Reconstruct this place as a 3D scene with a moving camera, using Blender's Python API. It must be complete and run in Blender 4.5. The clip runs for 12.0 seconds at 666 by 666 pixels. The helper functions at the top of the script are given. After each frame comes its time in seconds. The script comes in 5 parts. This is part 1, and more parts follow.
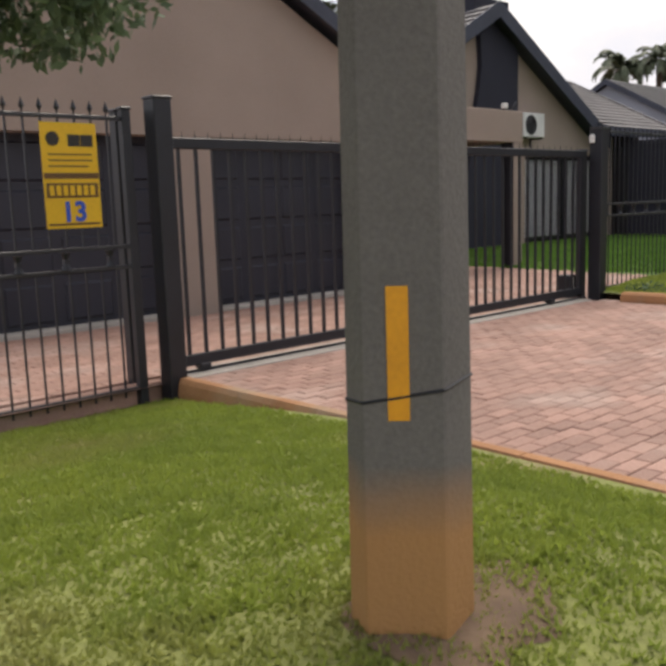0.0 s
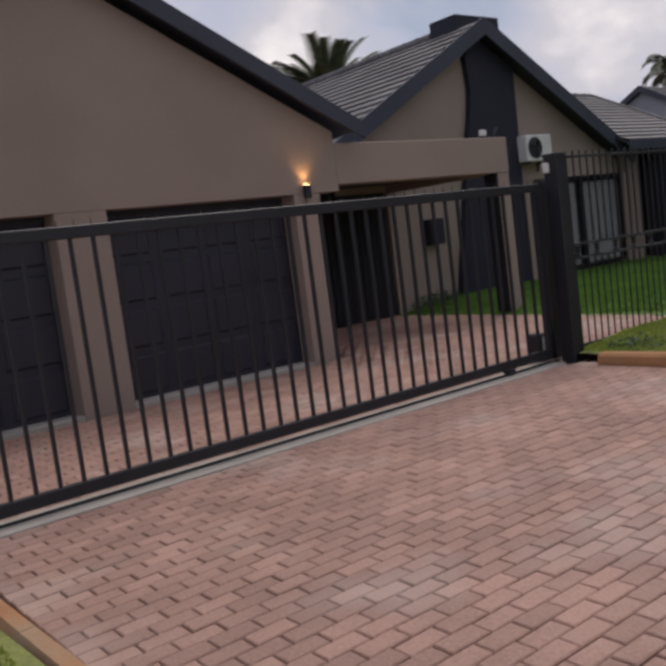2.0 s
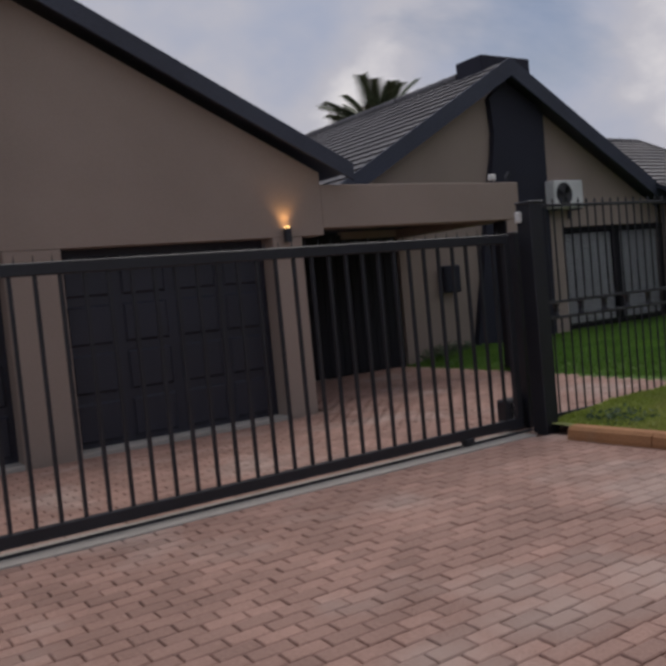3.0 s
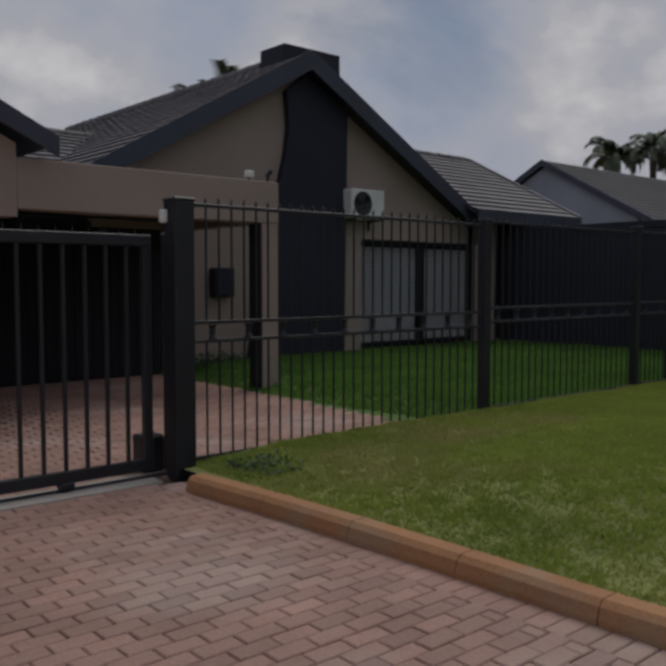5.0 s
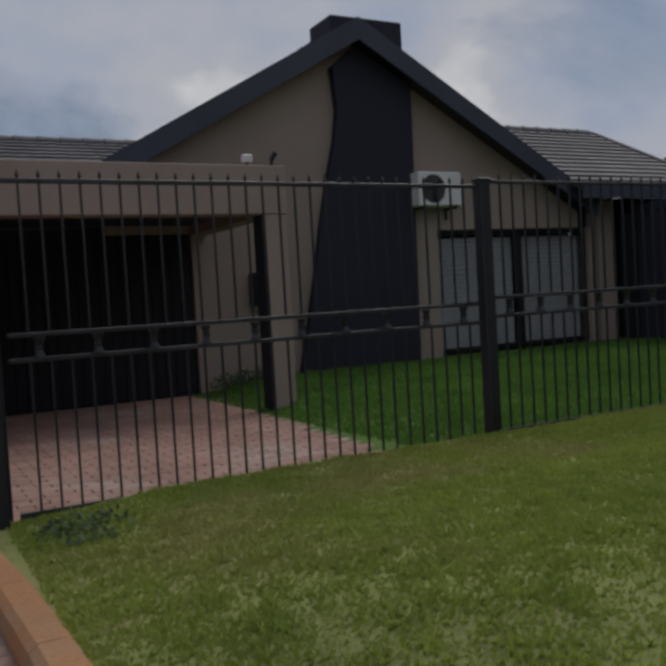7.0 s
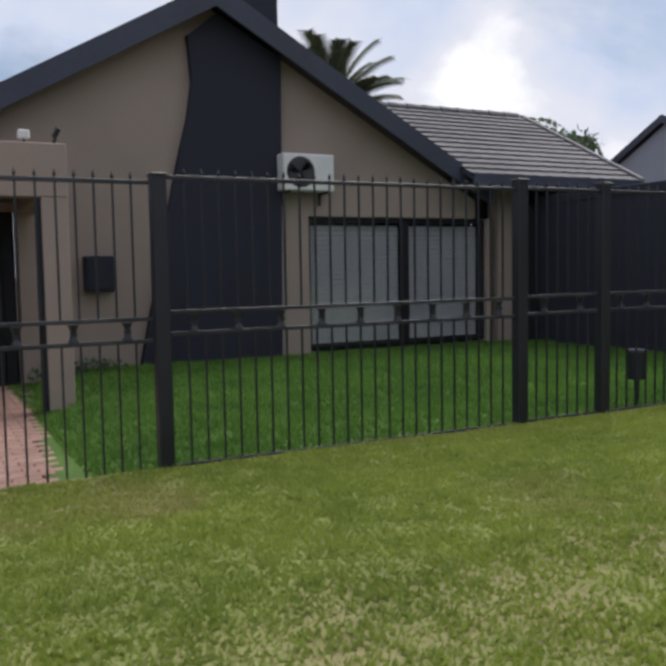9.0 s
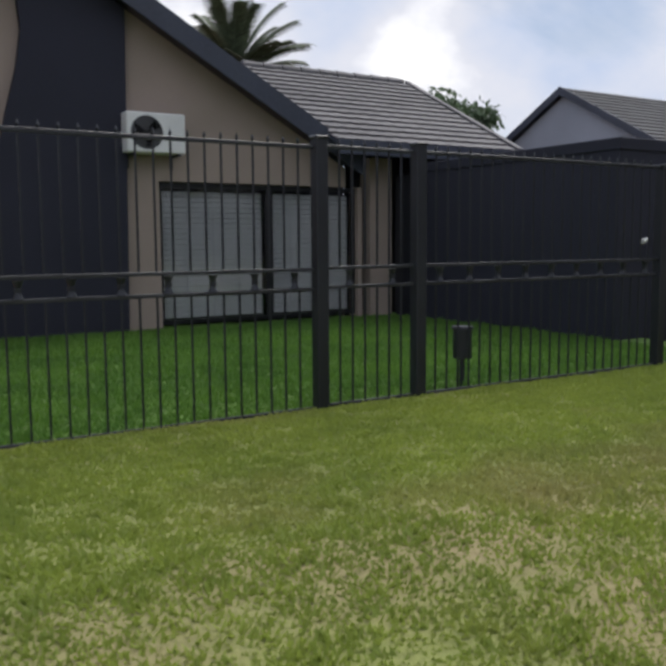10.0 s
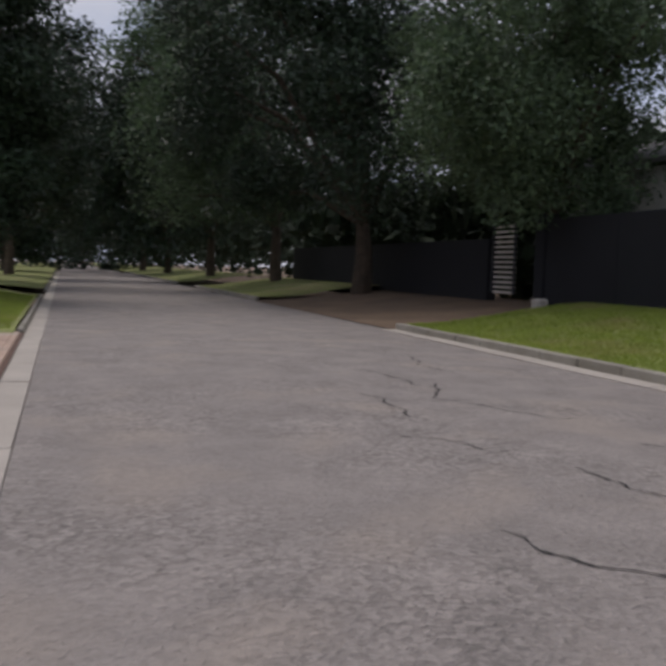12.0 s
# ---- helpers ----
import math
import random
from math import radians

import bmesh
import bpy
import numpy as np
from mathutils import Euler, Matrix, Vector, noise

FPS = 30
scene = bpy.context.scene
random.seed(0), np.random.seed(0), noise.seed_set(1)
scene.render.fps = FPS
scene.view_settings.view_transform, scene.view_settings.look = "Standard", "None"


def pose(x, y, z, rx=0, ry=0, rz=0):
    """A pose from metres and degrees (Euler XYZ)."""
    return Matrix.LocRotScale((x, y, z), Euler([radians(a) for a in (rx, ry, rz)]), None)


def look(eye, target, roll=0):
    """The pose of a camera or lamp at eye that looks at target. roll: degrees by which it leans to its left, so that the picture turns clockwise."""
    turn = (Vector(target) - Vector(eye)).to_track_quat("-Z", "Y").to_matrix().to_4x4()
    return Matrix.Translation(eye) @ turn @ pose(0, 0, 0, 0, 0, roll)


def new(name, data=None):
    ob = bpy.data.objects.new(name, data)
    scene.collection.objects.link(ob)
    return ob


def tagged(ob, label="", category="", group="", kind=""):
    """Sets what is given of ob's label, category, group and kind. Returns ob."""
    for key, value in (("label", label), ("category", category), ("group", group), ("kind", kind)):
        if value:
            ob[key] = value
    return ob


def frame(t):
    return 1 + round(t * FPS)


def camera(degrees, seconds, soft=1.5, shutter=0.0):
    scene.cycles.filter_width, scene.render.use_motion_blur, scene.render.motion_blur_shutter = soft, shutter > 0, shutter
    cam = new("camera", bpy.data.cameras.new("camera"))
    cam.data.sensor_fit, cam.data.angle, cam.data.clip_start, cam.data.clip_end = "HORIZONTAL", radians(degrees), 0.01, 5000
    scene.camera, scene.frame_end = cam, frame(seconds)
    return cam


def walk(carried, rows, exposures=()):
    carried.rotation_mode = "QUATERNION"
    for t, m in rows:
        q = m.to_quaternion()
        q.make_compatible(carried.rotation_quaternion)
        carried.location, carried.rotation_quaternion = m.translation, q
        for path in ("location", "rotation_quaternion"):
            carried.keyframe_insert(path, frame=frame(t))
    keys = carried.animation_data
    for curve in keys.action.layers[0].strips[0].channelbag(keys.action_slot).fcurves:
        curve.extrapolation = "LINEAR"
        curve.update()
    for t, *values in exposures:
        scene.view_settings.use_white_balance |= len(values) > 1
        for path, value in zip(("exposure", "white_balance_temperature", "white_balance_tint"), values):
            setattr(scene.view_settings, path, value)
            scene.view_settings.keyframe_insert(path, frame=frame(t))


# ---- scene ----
cam = camera(43.6, 12.0, 3.8, 0.12)
PATH = [
    (0, (0.255, -0.06, 1.39), (1.591, 1.393, 1.08), -1.9),
    (0.5, (0.93, 0.06, 1.385), (2.28, 1.503, 1.078), -3.0),
    (1, (1.52, 0.128, 1.414), (2.935, 1.514, 1.14), -3.6),
    (1.5, (2.04, 0.139, 1.458), (3.331, 1.65, 1.232), -6.2),
    (2, (2.752, 0.123, 1.589), (3.96, 1.702, 1.375), -7.3),
    (2.5, (3.261, 0.13, 1.624), (4.358, 1.791, 1.425), -5.8),
    (3, (4.11, 0.03, 1.57), (5.202, 1.703, 1.465), -5.4),
    (3.5, (4.613, -0.142, 1.699), (5.876, 1.403, 1.58), -1.7),
    (5.5, (7.392, -0.091, 1.512), (8.701, 1.416, 1.386), 0.1),
    (6, (8.072, 0.082, 1.472), (9.199, 1.728, 1.331), -2.1),
    (6.5, (8.658, 0.158, 1.468), (9.602, 1.918, 1.37), -3.5),
    (7, (9.436, 0.267, 1.367), (10.379, 2.028, 1.281), -3.4),
    (9, (12.115, -0.094, 1.566), (13.015, 1.686, 1.412), -1.0),
    (9.5, (12.807, -0.097, 1.566), (13.764, 1.65, 1.39), -0.4),
    (10, (13.481, 0.004, 1.502), (14.518, 1.7, 1.283), -0.4),
    (10.5, (14.149, 0.132, 1.483), (15.242, 1.791, 1.252), -1.4),
    (11, (14.638, 0.114, 1.475), (16.324, 1.174, 1.285), -3.4),
    (11.2, (14.884, 0.004, 1.456), (16.738, 0.726, 1.244), -3.1),
    (11.5, (15.377, 0.064, 1.409), (17.364, 0.195, 1.224), -0.3),
    (12, (16.2, -0.058, 1.366), (18.096, -0.676, 1.21), 1.7),
]
walk(cam, [(t, look(eye, target, roll)) for t, eye, target, roll in PATH],
     [(0, 0.85, 7200, 12), (0.5, 0.92, 7100, 12), (1.0, 0.65, 6900, 13), (1.5, 0.3, 6800, 15), (2.5, 0.0, 6600, 16), (3.5, -0.4, 6500, 12), (5.5, -0.6, 6500, 11), (7.0, -0.45, 6400, 10), (9.0, 0.55, 6400, 11), (10.5, 0.5, 6400, 10), (11.0, 0.15, 6500, 12), (11.5, -0.03, 6500, 12), (12.0, 0.05, 6500, 14)])

# ---- world, sun, exposure ----
world = bpy.data.worlds.new("World")
scene.world = world
world.use_nodes = True
SUN_EL, SUN_AZ = 60.0, 70.0


def build_sky():
    nt = world.node_tree
    n, l = nt.nodes, nt.links
    n.clear()
    out = n.new("ShaderNodeOutputWorld")
    bg = n.new("ShaderNodeBackground")
    sky = n.new("ShaderNodeTexSky")
    sky.sky_type = "NISHITA"
    sky.sun_disc = False
    sky.sun_elevation = radians(SUN_EL)
    sky.sun_rotation = radians(SUN_AZ)
    dim = n.new("ShaderNodeVectorMath")
    dim.operation = "SCALE"
    dim.inputs["Scale"].default_value = 0.075
    tc = n.new("ShaderNodeTexCoord")
    sep = n.new("ShaderNodeSeparateXYZ")
    lift = n.new("ShaderNodeMath")
    lift.operation = "ADD"
    lift.inputs[1].default_value = 0.8
    flat = n.new("ShaderNodeVectorMath")
    flat.operation = "DIVIDE"
    comb = n.new("ShaderNodeCombineXYZ")
    l.new(tc.outputs["Generated"], sep.inputs[0])
    l.new(sep.outputs["Z"], lift.inputs[0])
    for i in range(3):
        l.new(lift.outputs[0], comb.inputs[i])
    l.new(tc.outputs["Generated"], flat.inputs[0])
    l.new(comb.outputs[0], flat.inputs[1])
    big = n.new("ShaderNodeTexNoise")
    big.inputs["Scale"].default_value = 2.2
    big.inputs["Detail"].default_value = 7.0
    big.inputs["Roughness"].default_value = 0.55
    big.inputs["Distortion"].default_value = 0.3
    fine = n.new("ShaderNodeTexNoise")
    fine.inputs["Scale"].default_value = 4.2
    fine.inputs["Detail"].default_value = 6.0
    l.new(flat.outputs[0], big.inputs["Vector"])
    l.new(flat.outputs[0], fine.inputs["Vector"])
    cover = n.new("ShaderNodeValToRGB")
    cover.color_ramp.elements[0].position = 0.33
    cover.color_ramp.elements[1].position = 0.47
    l.new(big.outputs["Fac"], cover.inputs[0])
    tone = n.new("ShaderNodeValToRGB")
    tone.color_ramp.elements[0].position = 0.38
    tone.color_ramp.elements[0].color = (0.46, 0.53, 0.68, 1)
    tone.color_ramp.elements[1].position = 0.74
    tone.color_ramp.elements[1].color = (1.15, 1.12, 1.08, 1)
    mid = tone.color_ramp.elements.new(0.57)
    mid.color = (0.64, 0.65, 0.71, 1)
    l.new(fine.outputs["Fac"], tone.inputs[0])
    mix = n.new("ShaderNodeMix")
    mix.data_type = "RGBA"
    l.new(cover.outputs[0], mix.inputs["Factor"])
    l.new(sky.outputs[0], dim.inputs[0])
    l.new(dim.outputs[0], mix.inputs["A"])
    l.new(tone.outputs[0], mix.inputs["B"])
    l.new(mix.outputs["Result"], bg.inputs["Color"])
    bg.inputs["Strength"].default_value = 0.85
    l.new(bg.outputs[0], out.inputs[0])


build_sky()
sun = new("sun", bpy.data.lights.new("sun", "SUN"))
sun.data.energy = 1.5
sun.data.angle = radians(35)
sun.data.color = (1.0, 0.95, 0.88)
sun.rotation_euler = (Vector((0, 0, 0)) - Vector((math.sin(radians(SUN_AZ)) * math.cos(radians(SUN_EL)), math.cos(radians(SUN_AZ)) * math.cos(radians(SUN_EL)), math.sin(radians(SUN_EL))))).to_track_quat("-Z", "Y").to_euler()

# ---- materials ----


def material(name, base, dark, rough=0.8, metal=0.0, coarse=1.5, grain=40.0, bump=0.15, spread=0.0, stain=None, stain_at=0.6, dist=0.01, per_object=False, splash=None, tight=0.13):
    """Two scales of noise between two colours, fine relief, and a random tone for each piece (spread)."""
    m = bpy.data.materials.new(name)
    m.use_nodes = True
    n, l = m.node_tree.nodes, m.node_tree.links
    b = n["Principled BSDF"]
    b.inputs["Roughness"].default_value = rough
    b.inputs["Metallic"].default_value = metal
    tc = n.new("ShaderNodeTexCoord")
    geo = n.new("ShaderNodeNewGeometry")
    a = n.new("ShaderNodeTexNoise")
    a.inputs["Scale"].default_value = coarse
    a.inputs["Detail"].default_value = 5
    g = n.new("ShaderNodeTexNoise")
    g.inputs["Scale"].default_value = grain
    g.inputs["Detail"].default_value = 4
    for t in (a, g):
        l.new(geo.outputs["Position"], t.inputs["Vector"])
    add = n.new("ShaderNodeMath")
    add.operation = "MULTIPLY_ADD"
    add.inputs[1].default_value = 0.55
    l.new(a.outputs["Fac"], add.inputs[0])
    half = n.new("ShaderNodeMath")
    half.operation = "MULTIPLY"
    half.inputs[1].default_value = 0.45
    l.new(g.outputs["Fac"], half.inputs[0])
    l.new(half.outputs[0], add.inputs[2])
    ramp = n.new("ShaderNodeValToRGB")
    ramp.color_ramp.elements[0].position = 0.49 - tight
    ramp.color_ramp.elements[0].color = (*dark, 1)
    ramp.color_ramp.elements[1].position = 0.49 + tight
    ramp.color_ramp.elements[1].color = (*base, 1)
    l.new(add.outputs[0], ramp.inputs[0])
    col = ramp.outputs[0]
    if stain:
        s = n.new("ShaderNodeTexNoise")
        s.inputs["Scale"].default_value = coarse * 0.6
        s.inputs["Detail"].default_value = 6
        l.new(geo.outputs["Position"], s.inputs["Vector"])
        r = n.new("ShaderNodeValToRGB")
        r.color_ramp.elements[0].position = stain_at - 0.06
        r.color_ramp.elements[1].position = stain_at + 0.1
        l.new(s.outputs["Fac"], r.inputs[0])
        mx = n.new("ShaderNodeMix")
        mx.data_type = "RGBA"
        l.new(r.outputs[0], mx.inputs["Factor"])
        l.new(col, mx.inputs["A"])
        mx.inputs["B"].default_value = (*stain, 1)
        col = mx.outputs["Result"]
    if splash:
        # earth splashed up from the ground, with a ragged upper edge
        xyz = n.new("ShaderNodeSeparateXYZ")
        l.new(geo.outputs["Position"], xyz.inputs[0])
        sw = n.new("ShaderNodeMath")
        sw.operation = "MULTIPLY_ADD"
        sw.inputs[1].default_value = 0.35
        l.new(a.outputs["Fac"], sw.inputs[0])
        l.new(xyz.outputs["Z"], sw.inputs[2])
        sr = n.new("ShaderNodeMapRange")
        sr.inputs["From Min"].default_value = splash[0] + 0.17
        sr.inputs["From Max"].default_value = splash[1] + 0.17
        l.new(sw.outputs[0], sr.inputs["Value"])
        sm = n.new("ShaderNodeMix")
        sm.data_type = "RGBA"
        l.new(sr.outputs[0], sm.inputs["Factor"])
        sm.inputs["A"].default_value = (*splash[2], 1)
        l.new(col, sm.inputs["B"])
        col = sm.outputs["Result"]
    if spread:
        hsv = n.new("ShaderNodeHueSaturation")
        mr = n.new("ShaderNodeMapRange")
        mr.inputs["To Min"].default_value = 1 - spread
        mr.inputs["To Max"].default_value = 1 + spread
        if per_object:
            oi = n.new("ShaderNodeObjectInfo")
            l.new(oi.outputs["Random"], mr.inputs["Value"])
        else:
            l.new(geo.outputs["Random Per Island"], mr.inputs["Value"])
        l.new(mr.outputs[0], hsv.inputs["Value"])
        l.new(col, hsv.inputs["Color"])
        col = hsv.outputs[0]
    l.new(col, b.inputs["Base Color"])
    if bump:
        bp = n.new("ShaderNodeBump")
        bp.inputs["Strength"].default_value = bump
        bp.inputs["Distance"].default_value = dist
        l.new(g.outputs["Fac"], bp.inputs["Height"])
        l.new(bp.outputs[0], b.inputs["Normal"])
    return m


def glow(name, color, strength):
    m = bpy.data.materials.new(name)
    m.use_nodes = True
    b = m.node_tree.nodes["Principled BSDF"]
    b.inputs["Emission Color"].default_value = (*color, 1)
    b.inputs["Emission Strength"].default_value = strength
    return m


TAN = material("tan_plaster", (0.37, 0.295, 0.25), (0.315, 0.25, 0.21), 0.9, 0, 0.7, 60, 0.25)
CHAR = material("charcoal_plaster", (0.025, 0.026, 0.042), (0.018, 0.019, 0.031), 0.85, 0, 0.8, 70, 0.25)
# black paint of real walls; also puts deep shade into colour elsewhere
BLACKWALL = material("black_wall_and_shade", (0.010, 0.0105, 0.015), (0.0065, 0.007, 0.010), 0.8, 0, 0.9, 50, 0.25)
FASCIA = material("fascia_paint", (0.052, 0.06, 0.088), (0.038, 0.043, 0.064), 0.6, 0, 1.2, 30, 0.1)
STEEL = material("black_steel", (0.019, 0.021, 0.029), (0.012, 0.013, 0.018), 0.45, 0.0, 3, 80, 0.1)
# lighter than STEEL: wear, plus the rails' grey highlights put into the base colour
RAILSTEEL = material("worn_highlit_steel", (0.055, 0.057, 0.064), (0.024, 0.024, 0.03), 0.34, 0.2, 5, 80, 0.1)
TILE = material("roof_tile", (0.165, 0.158, 0.162), (0.09, 0.086, 0.092), 0.65, 0, 1.1, 26, 0.4, 0.12)
NBTILE = material("neighbour_roof_tile", (0.07, 0.072, 0.08), (0.045, 0.046, 0.052), 0.7, 0, 1.1, 26, 0.4, 0.12)
NBWALL = material("grey_blue_plaster", (0.34, 0.36, 0.42), (0.28, 0.3, 0.35), 0.9, 0, 0.7, 40, 0.2)
PAVER = material("clay_paver", (0.405, 0.245, 0.195), (0.285, 0.168, 0.132), 0.75, 0, 1.6, 55, 0.5, 0.15, (0.40, 0.285, 0.24), 0.57, per_object=False)
PAVER1 = material("clay_paver_single", (0.405, 0.245, 0.195), (0.285, 0.168, 0.132), 0.75, 0, 1.6, 55, 0.5, 0.15, (0.40, 0.285, 0.24), 0.57, per_object=True)
JOINT = material("paver_joint_sand", (0.17, 0.10, 0.075), (0.10, 0.06, 0.045), 0.95, 0, 3, 90, 0.5)
PALEPAVER = material("pale_paver", (0.50, 0.36, 0.28), (0.38, 0.26, 0.20), 0.8, 0, 1.2, 50, 0.4, 0.12, (0.46, 0.38, 0.32), 0.55)
EDGING = material("orange_concrete", (0.44, 0.225, 0.105), (0.33, 0.16, 0.075), 0.9, 0, 2.5, 50, 0.5, 0.06, (0.36, 0.25, 0.16), 0.6)
KERB = material("kerb_concrete", (0.34, 0.315, 0.27), (0.22, 0.20, 0.165), 0.9, 0, 1.6, 45, 0.5, 0.08, (0.19, 0.17, 0.13), 0.6)
GUTTER = material("gutter_concrete", (0.47, 0.42, 0.37), (0.36, 0.32, 0.28), 0.9, 0, 1.2, 55, 0.35, 0.06)
ASPHALT = material("worn_asphalt", (0.31, 0.272, 0.252), (0.215, 0.19, 0.177), 0.85, 0, 1.6, 34, 1.0, 0, (0.31, 0.265, 0.235), 0.58, 0.03, tight=0.13)


def worn_surface(m):
    """Patches of fine crazing and exposed pale and dark stones over the asphalt."""
    n, l = m.node_tree.nodes, m.node_tree.links
    b = n["Principled BSDF"]
    base = b.inputs["Base Color"].links[0].from_socket
    geo = n.new("ShaderNodeNewGeometry")
    bend = n.new("ShaderNodeTexNoise")
    bend.inputs["Scale"].default_value = 3.5
    bend.inputs["Detail"].default_value = 5
    l.new(geo.outputs["Position"], bend.inputs["Vector"])
    wob = n.new("ShaderNodeVectorMath")
    wob.operation = "MULTIPLY_ADD"
    wob.inputs[1].default_value = (0.55, 0.55, 0.0)
    l.new(bend.outputs["Color"], wob.inputs[0])
    l.new(geo.outputs["Position"], wob.inputs[2])
    patch = n.new("ShaderNodeTexNoise")
    patch.inputs["Scale"].default_value = 0.55
    patch.inputs["Detail"].default_value = 3
    l.new(geo.outputs["Position"], patch.inputs["Vector"])
    pm = n.new("ShaderNodeMapRange")
    pm.inputs["From Min"].default_value = 0.44
    pm.inputs["From Max"].default_value = 0.60
    l.new(patch.outputs["Fac"], pm.inputs["Value"])
    craze = n.new("ShaderNodeTexVoronoi")
    craze.feature = "DISTANCE_TO_EDGE"
    craze.inputs["Scale"].default_value = 3.2
    l.new(wob.outputs[0], craze.inputs["Vector"])
    cm = n.new("ShaderNodeMapRange")
    cm.inputs["From Min"].default_value = 0.0
    cm.inputs["From Max"].default_value = 0.035
    cm.inputs["To Min"].default_value = 0.38
    cm.inputs["To Max"].default_value = 0.0
    l.new(craze.outputs["Distance"], cm.inputs["Value"])
    both = n.new("ShaderNodeMath")
    both.operation = "MULTIPLY"
    l.new(cm.outputs[0], both.inputs[0])
    l.new(pm.outputs[0], both.inputs[1])
    m1 = n.new("ShaderNodeMix")
    m1.data_type = "RGBA"
    l.new(both.outputs[0], m1.inputs["Factor"])
    l.new(base, m1.inputs["A"])
    m1.inputs["B"].default_value = (0.07, 0.062, 0.058, 1)
    stones = n.new("ShaderNodeTexVoronoi")
    stones.inputs["Scale"].default_value = 26.0
    l.new(geo.outputs["Position"], stones.inputs["Vector"])
    tone = n.new("ShaderNodeSeparateColor")
    l.new(stones.outputs["Color"], tone.inputs[0])
    sm = n.new("ShaderNodeMapRange")
    sm.inputs["To Min"].default_value = 0.68
    sm.inputs["To Max"].default_value = 1.32
    l.new(tone.outputs[0], sm.inputs["Value"])
    amt = n.new("ShaderNodeMath")
    amt.operation = "MULTIPLY_ADD"
    amt.inputs[1].default_value = 0.5
    amt.inputs[2].default_value = 0.2
    l.new(pm.outputs[0], amt.inputs[0])
    hsv = n.new("ShaderNodeHueSaturation")
    l.new(sm.outputs[0], hsv.inputs["Value"])
    l.new(amt.outputs[0], hsv.inputs["Fac"])
    l.new(m1.outputs["Result"], hsv.inputs["Color"])
    l.new(hsv.outputs[0], b.inputs["Base Color"])
    bump = n.new("ShaderNodeBump")
    bump.inputs["Strength"].default_value = 0.6
    bump.inputs["Distance"].default_value = 0.012
    l.new(stones.outputs["Distance"], bump.inputs["Height"])
    l.new(b.inputs["Normal"].links[0].from_socket, bump.inputs["Normal"])
    l.new(bump.outputs[0], b.inputs["Normal"])


worn_surface(ASPHALT)
CRACK = material("road_crack", (0.03, 0.028, 0.027), (0.02, 0.018, 0.018), 0.95, 0, 3, 60, 0.3)
POLEMAT = material("pole_concrete", (0.165, 0.158, 0.142), (0.12, 0.114, 0.104), 0.85, 0, 1.6, 70, 0.4, 0, (0.16, 0.15, 0.14), 0.66, splash=(0.52, 0.74, (0.40, 0.21, 0.08)))
SOIL = material("orange_soil_splash", (0.36, 0.19, 0.095), (0.25, 0.14, 0.08), 0.95, 0, 3, 60, 0.4)
TURF = material("turf_soil", (0.25, 0.275, 0.08), (0.17, 0.185, 0.06), 0.95, 0, 1.1, 24, 0.9, 0, (0.30, 0.25, 0.125), 0.6, 0.02)
LAWNTURF = material("lawn_turf", (0.11, 0.20, 0.035), (0.07, 0.13, 0.026), 0.95, 0, 1.1, 24, 0.9)
BLADE = material("grass_blade", (0.345, 0.415, 0.078), (0.24, 0.31, 0.062), 0.7, 0, 0.9, 7, 0, 0.07, (0.37, 0.34, 0.135), 0.59)
LAWNBLADE = material("lawn_blade", (0.15, 0.29, 0.045), (0.09, 0.20, 0.035), 0.7, 0, 0.9, 5, 0, 0.15)
LEAF = material("dark_leaf", (0.035, 0.065, 0.03), (0.016, 0.03, 0.015), 0.55, 0, 0.8, 8, 0, 0.4)
LEAF2 = material("grey_green_leaf", (0.13, 0.185, 0.10), (0.06, 0.10, 0.05), 0.55, 0, 0.8, 8, 0, 0.4)
PALMLEAF = material("palm_leaf", (0.12, 0.145, 0.085), (0.06, 0.08, 0.045), 0.6, 0, 1, 8, 0, 0.3)
BARK = material("bark", (0.12, 0.09, 0.065), (0.06, 0.045, 0.035), 0.95, 0, 3, 22, 0.8, dist=0.03)


def thin_leaf(m, share):
    """Lets part of the light through a blade or leaf."""
    n, l = m.node_tree.nodes, m.node_tree.links
    b = n["Principled BSDF"]
    t = n.new("ShaderNodeBsdfTranslucent")
    l.new(b.inputs["Base Color"].links[0].from_socket, t.inputs["Color"])
    mx = n.new("ShaderNodeMixShader")
    mx.inputs[0].default_value = share
    l.new(b.outputs[0], mx.inputs[1])
    l.new(t.outputs[0], mx.inputs[2])
    l.new(mx.outputs[0], n["Material Output"].inputs["Surface"])


thin_leaf(BLADE, 0.45)
thin_leaf(LAWNBLADE, 0.4)
thin_leaf(LEAF2, 0.35)
DOOR = material("garage_door_paint", (0.026, 0.028, 0.043), (0.019, 0.021, 0.032), 0.5, 0, 1.2, 50, 0.12)
THRESH = material("pale_concrete", (0.5, 0.46, 0.41), (0.38, 0.35, 0.31), 0.9, 0, 2, 50, 0.4)
WHITE = material("white_plastic", (0.78, 0.78, 0.76), (0.66, 0.66, 0.64), 0.45, 0, 3, 60, 0.05)
GRILLE = material("dark_grille", (0.06, 0.06, 0.065), (0.04, 0.04, 0.045), 0.5, 0, 3, 60, 0.05)
BLIND = material("white_blind", (0.84, 0.85, 0.85), (0.76, 0.78, 0.78), 0.6, 0, 2, 40, 0.05)
FRAME = material("window_frame", (0.02, 0.02, 0.024), (0.014, 0.014, 0.017), 0.4, 0.3, 3, 60, 0.05)
YELLOW = material("sign_yellow", (0.85, 0.52, 0.02), (0.75, 0.45, 0.015), 0.5, 0, 2, 40, 0.05)
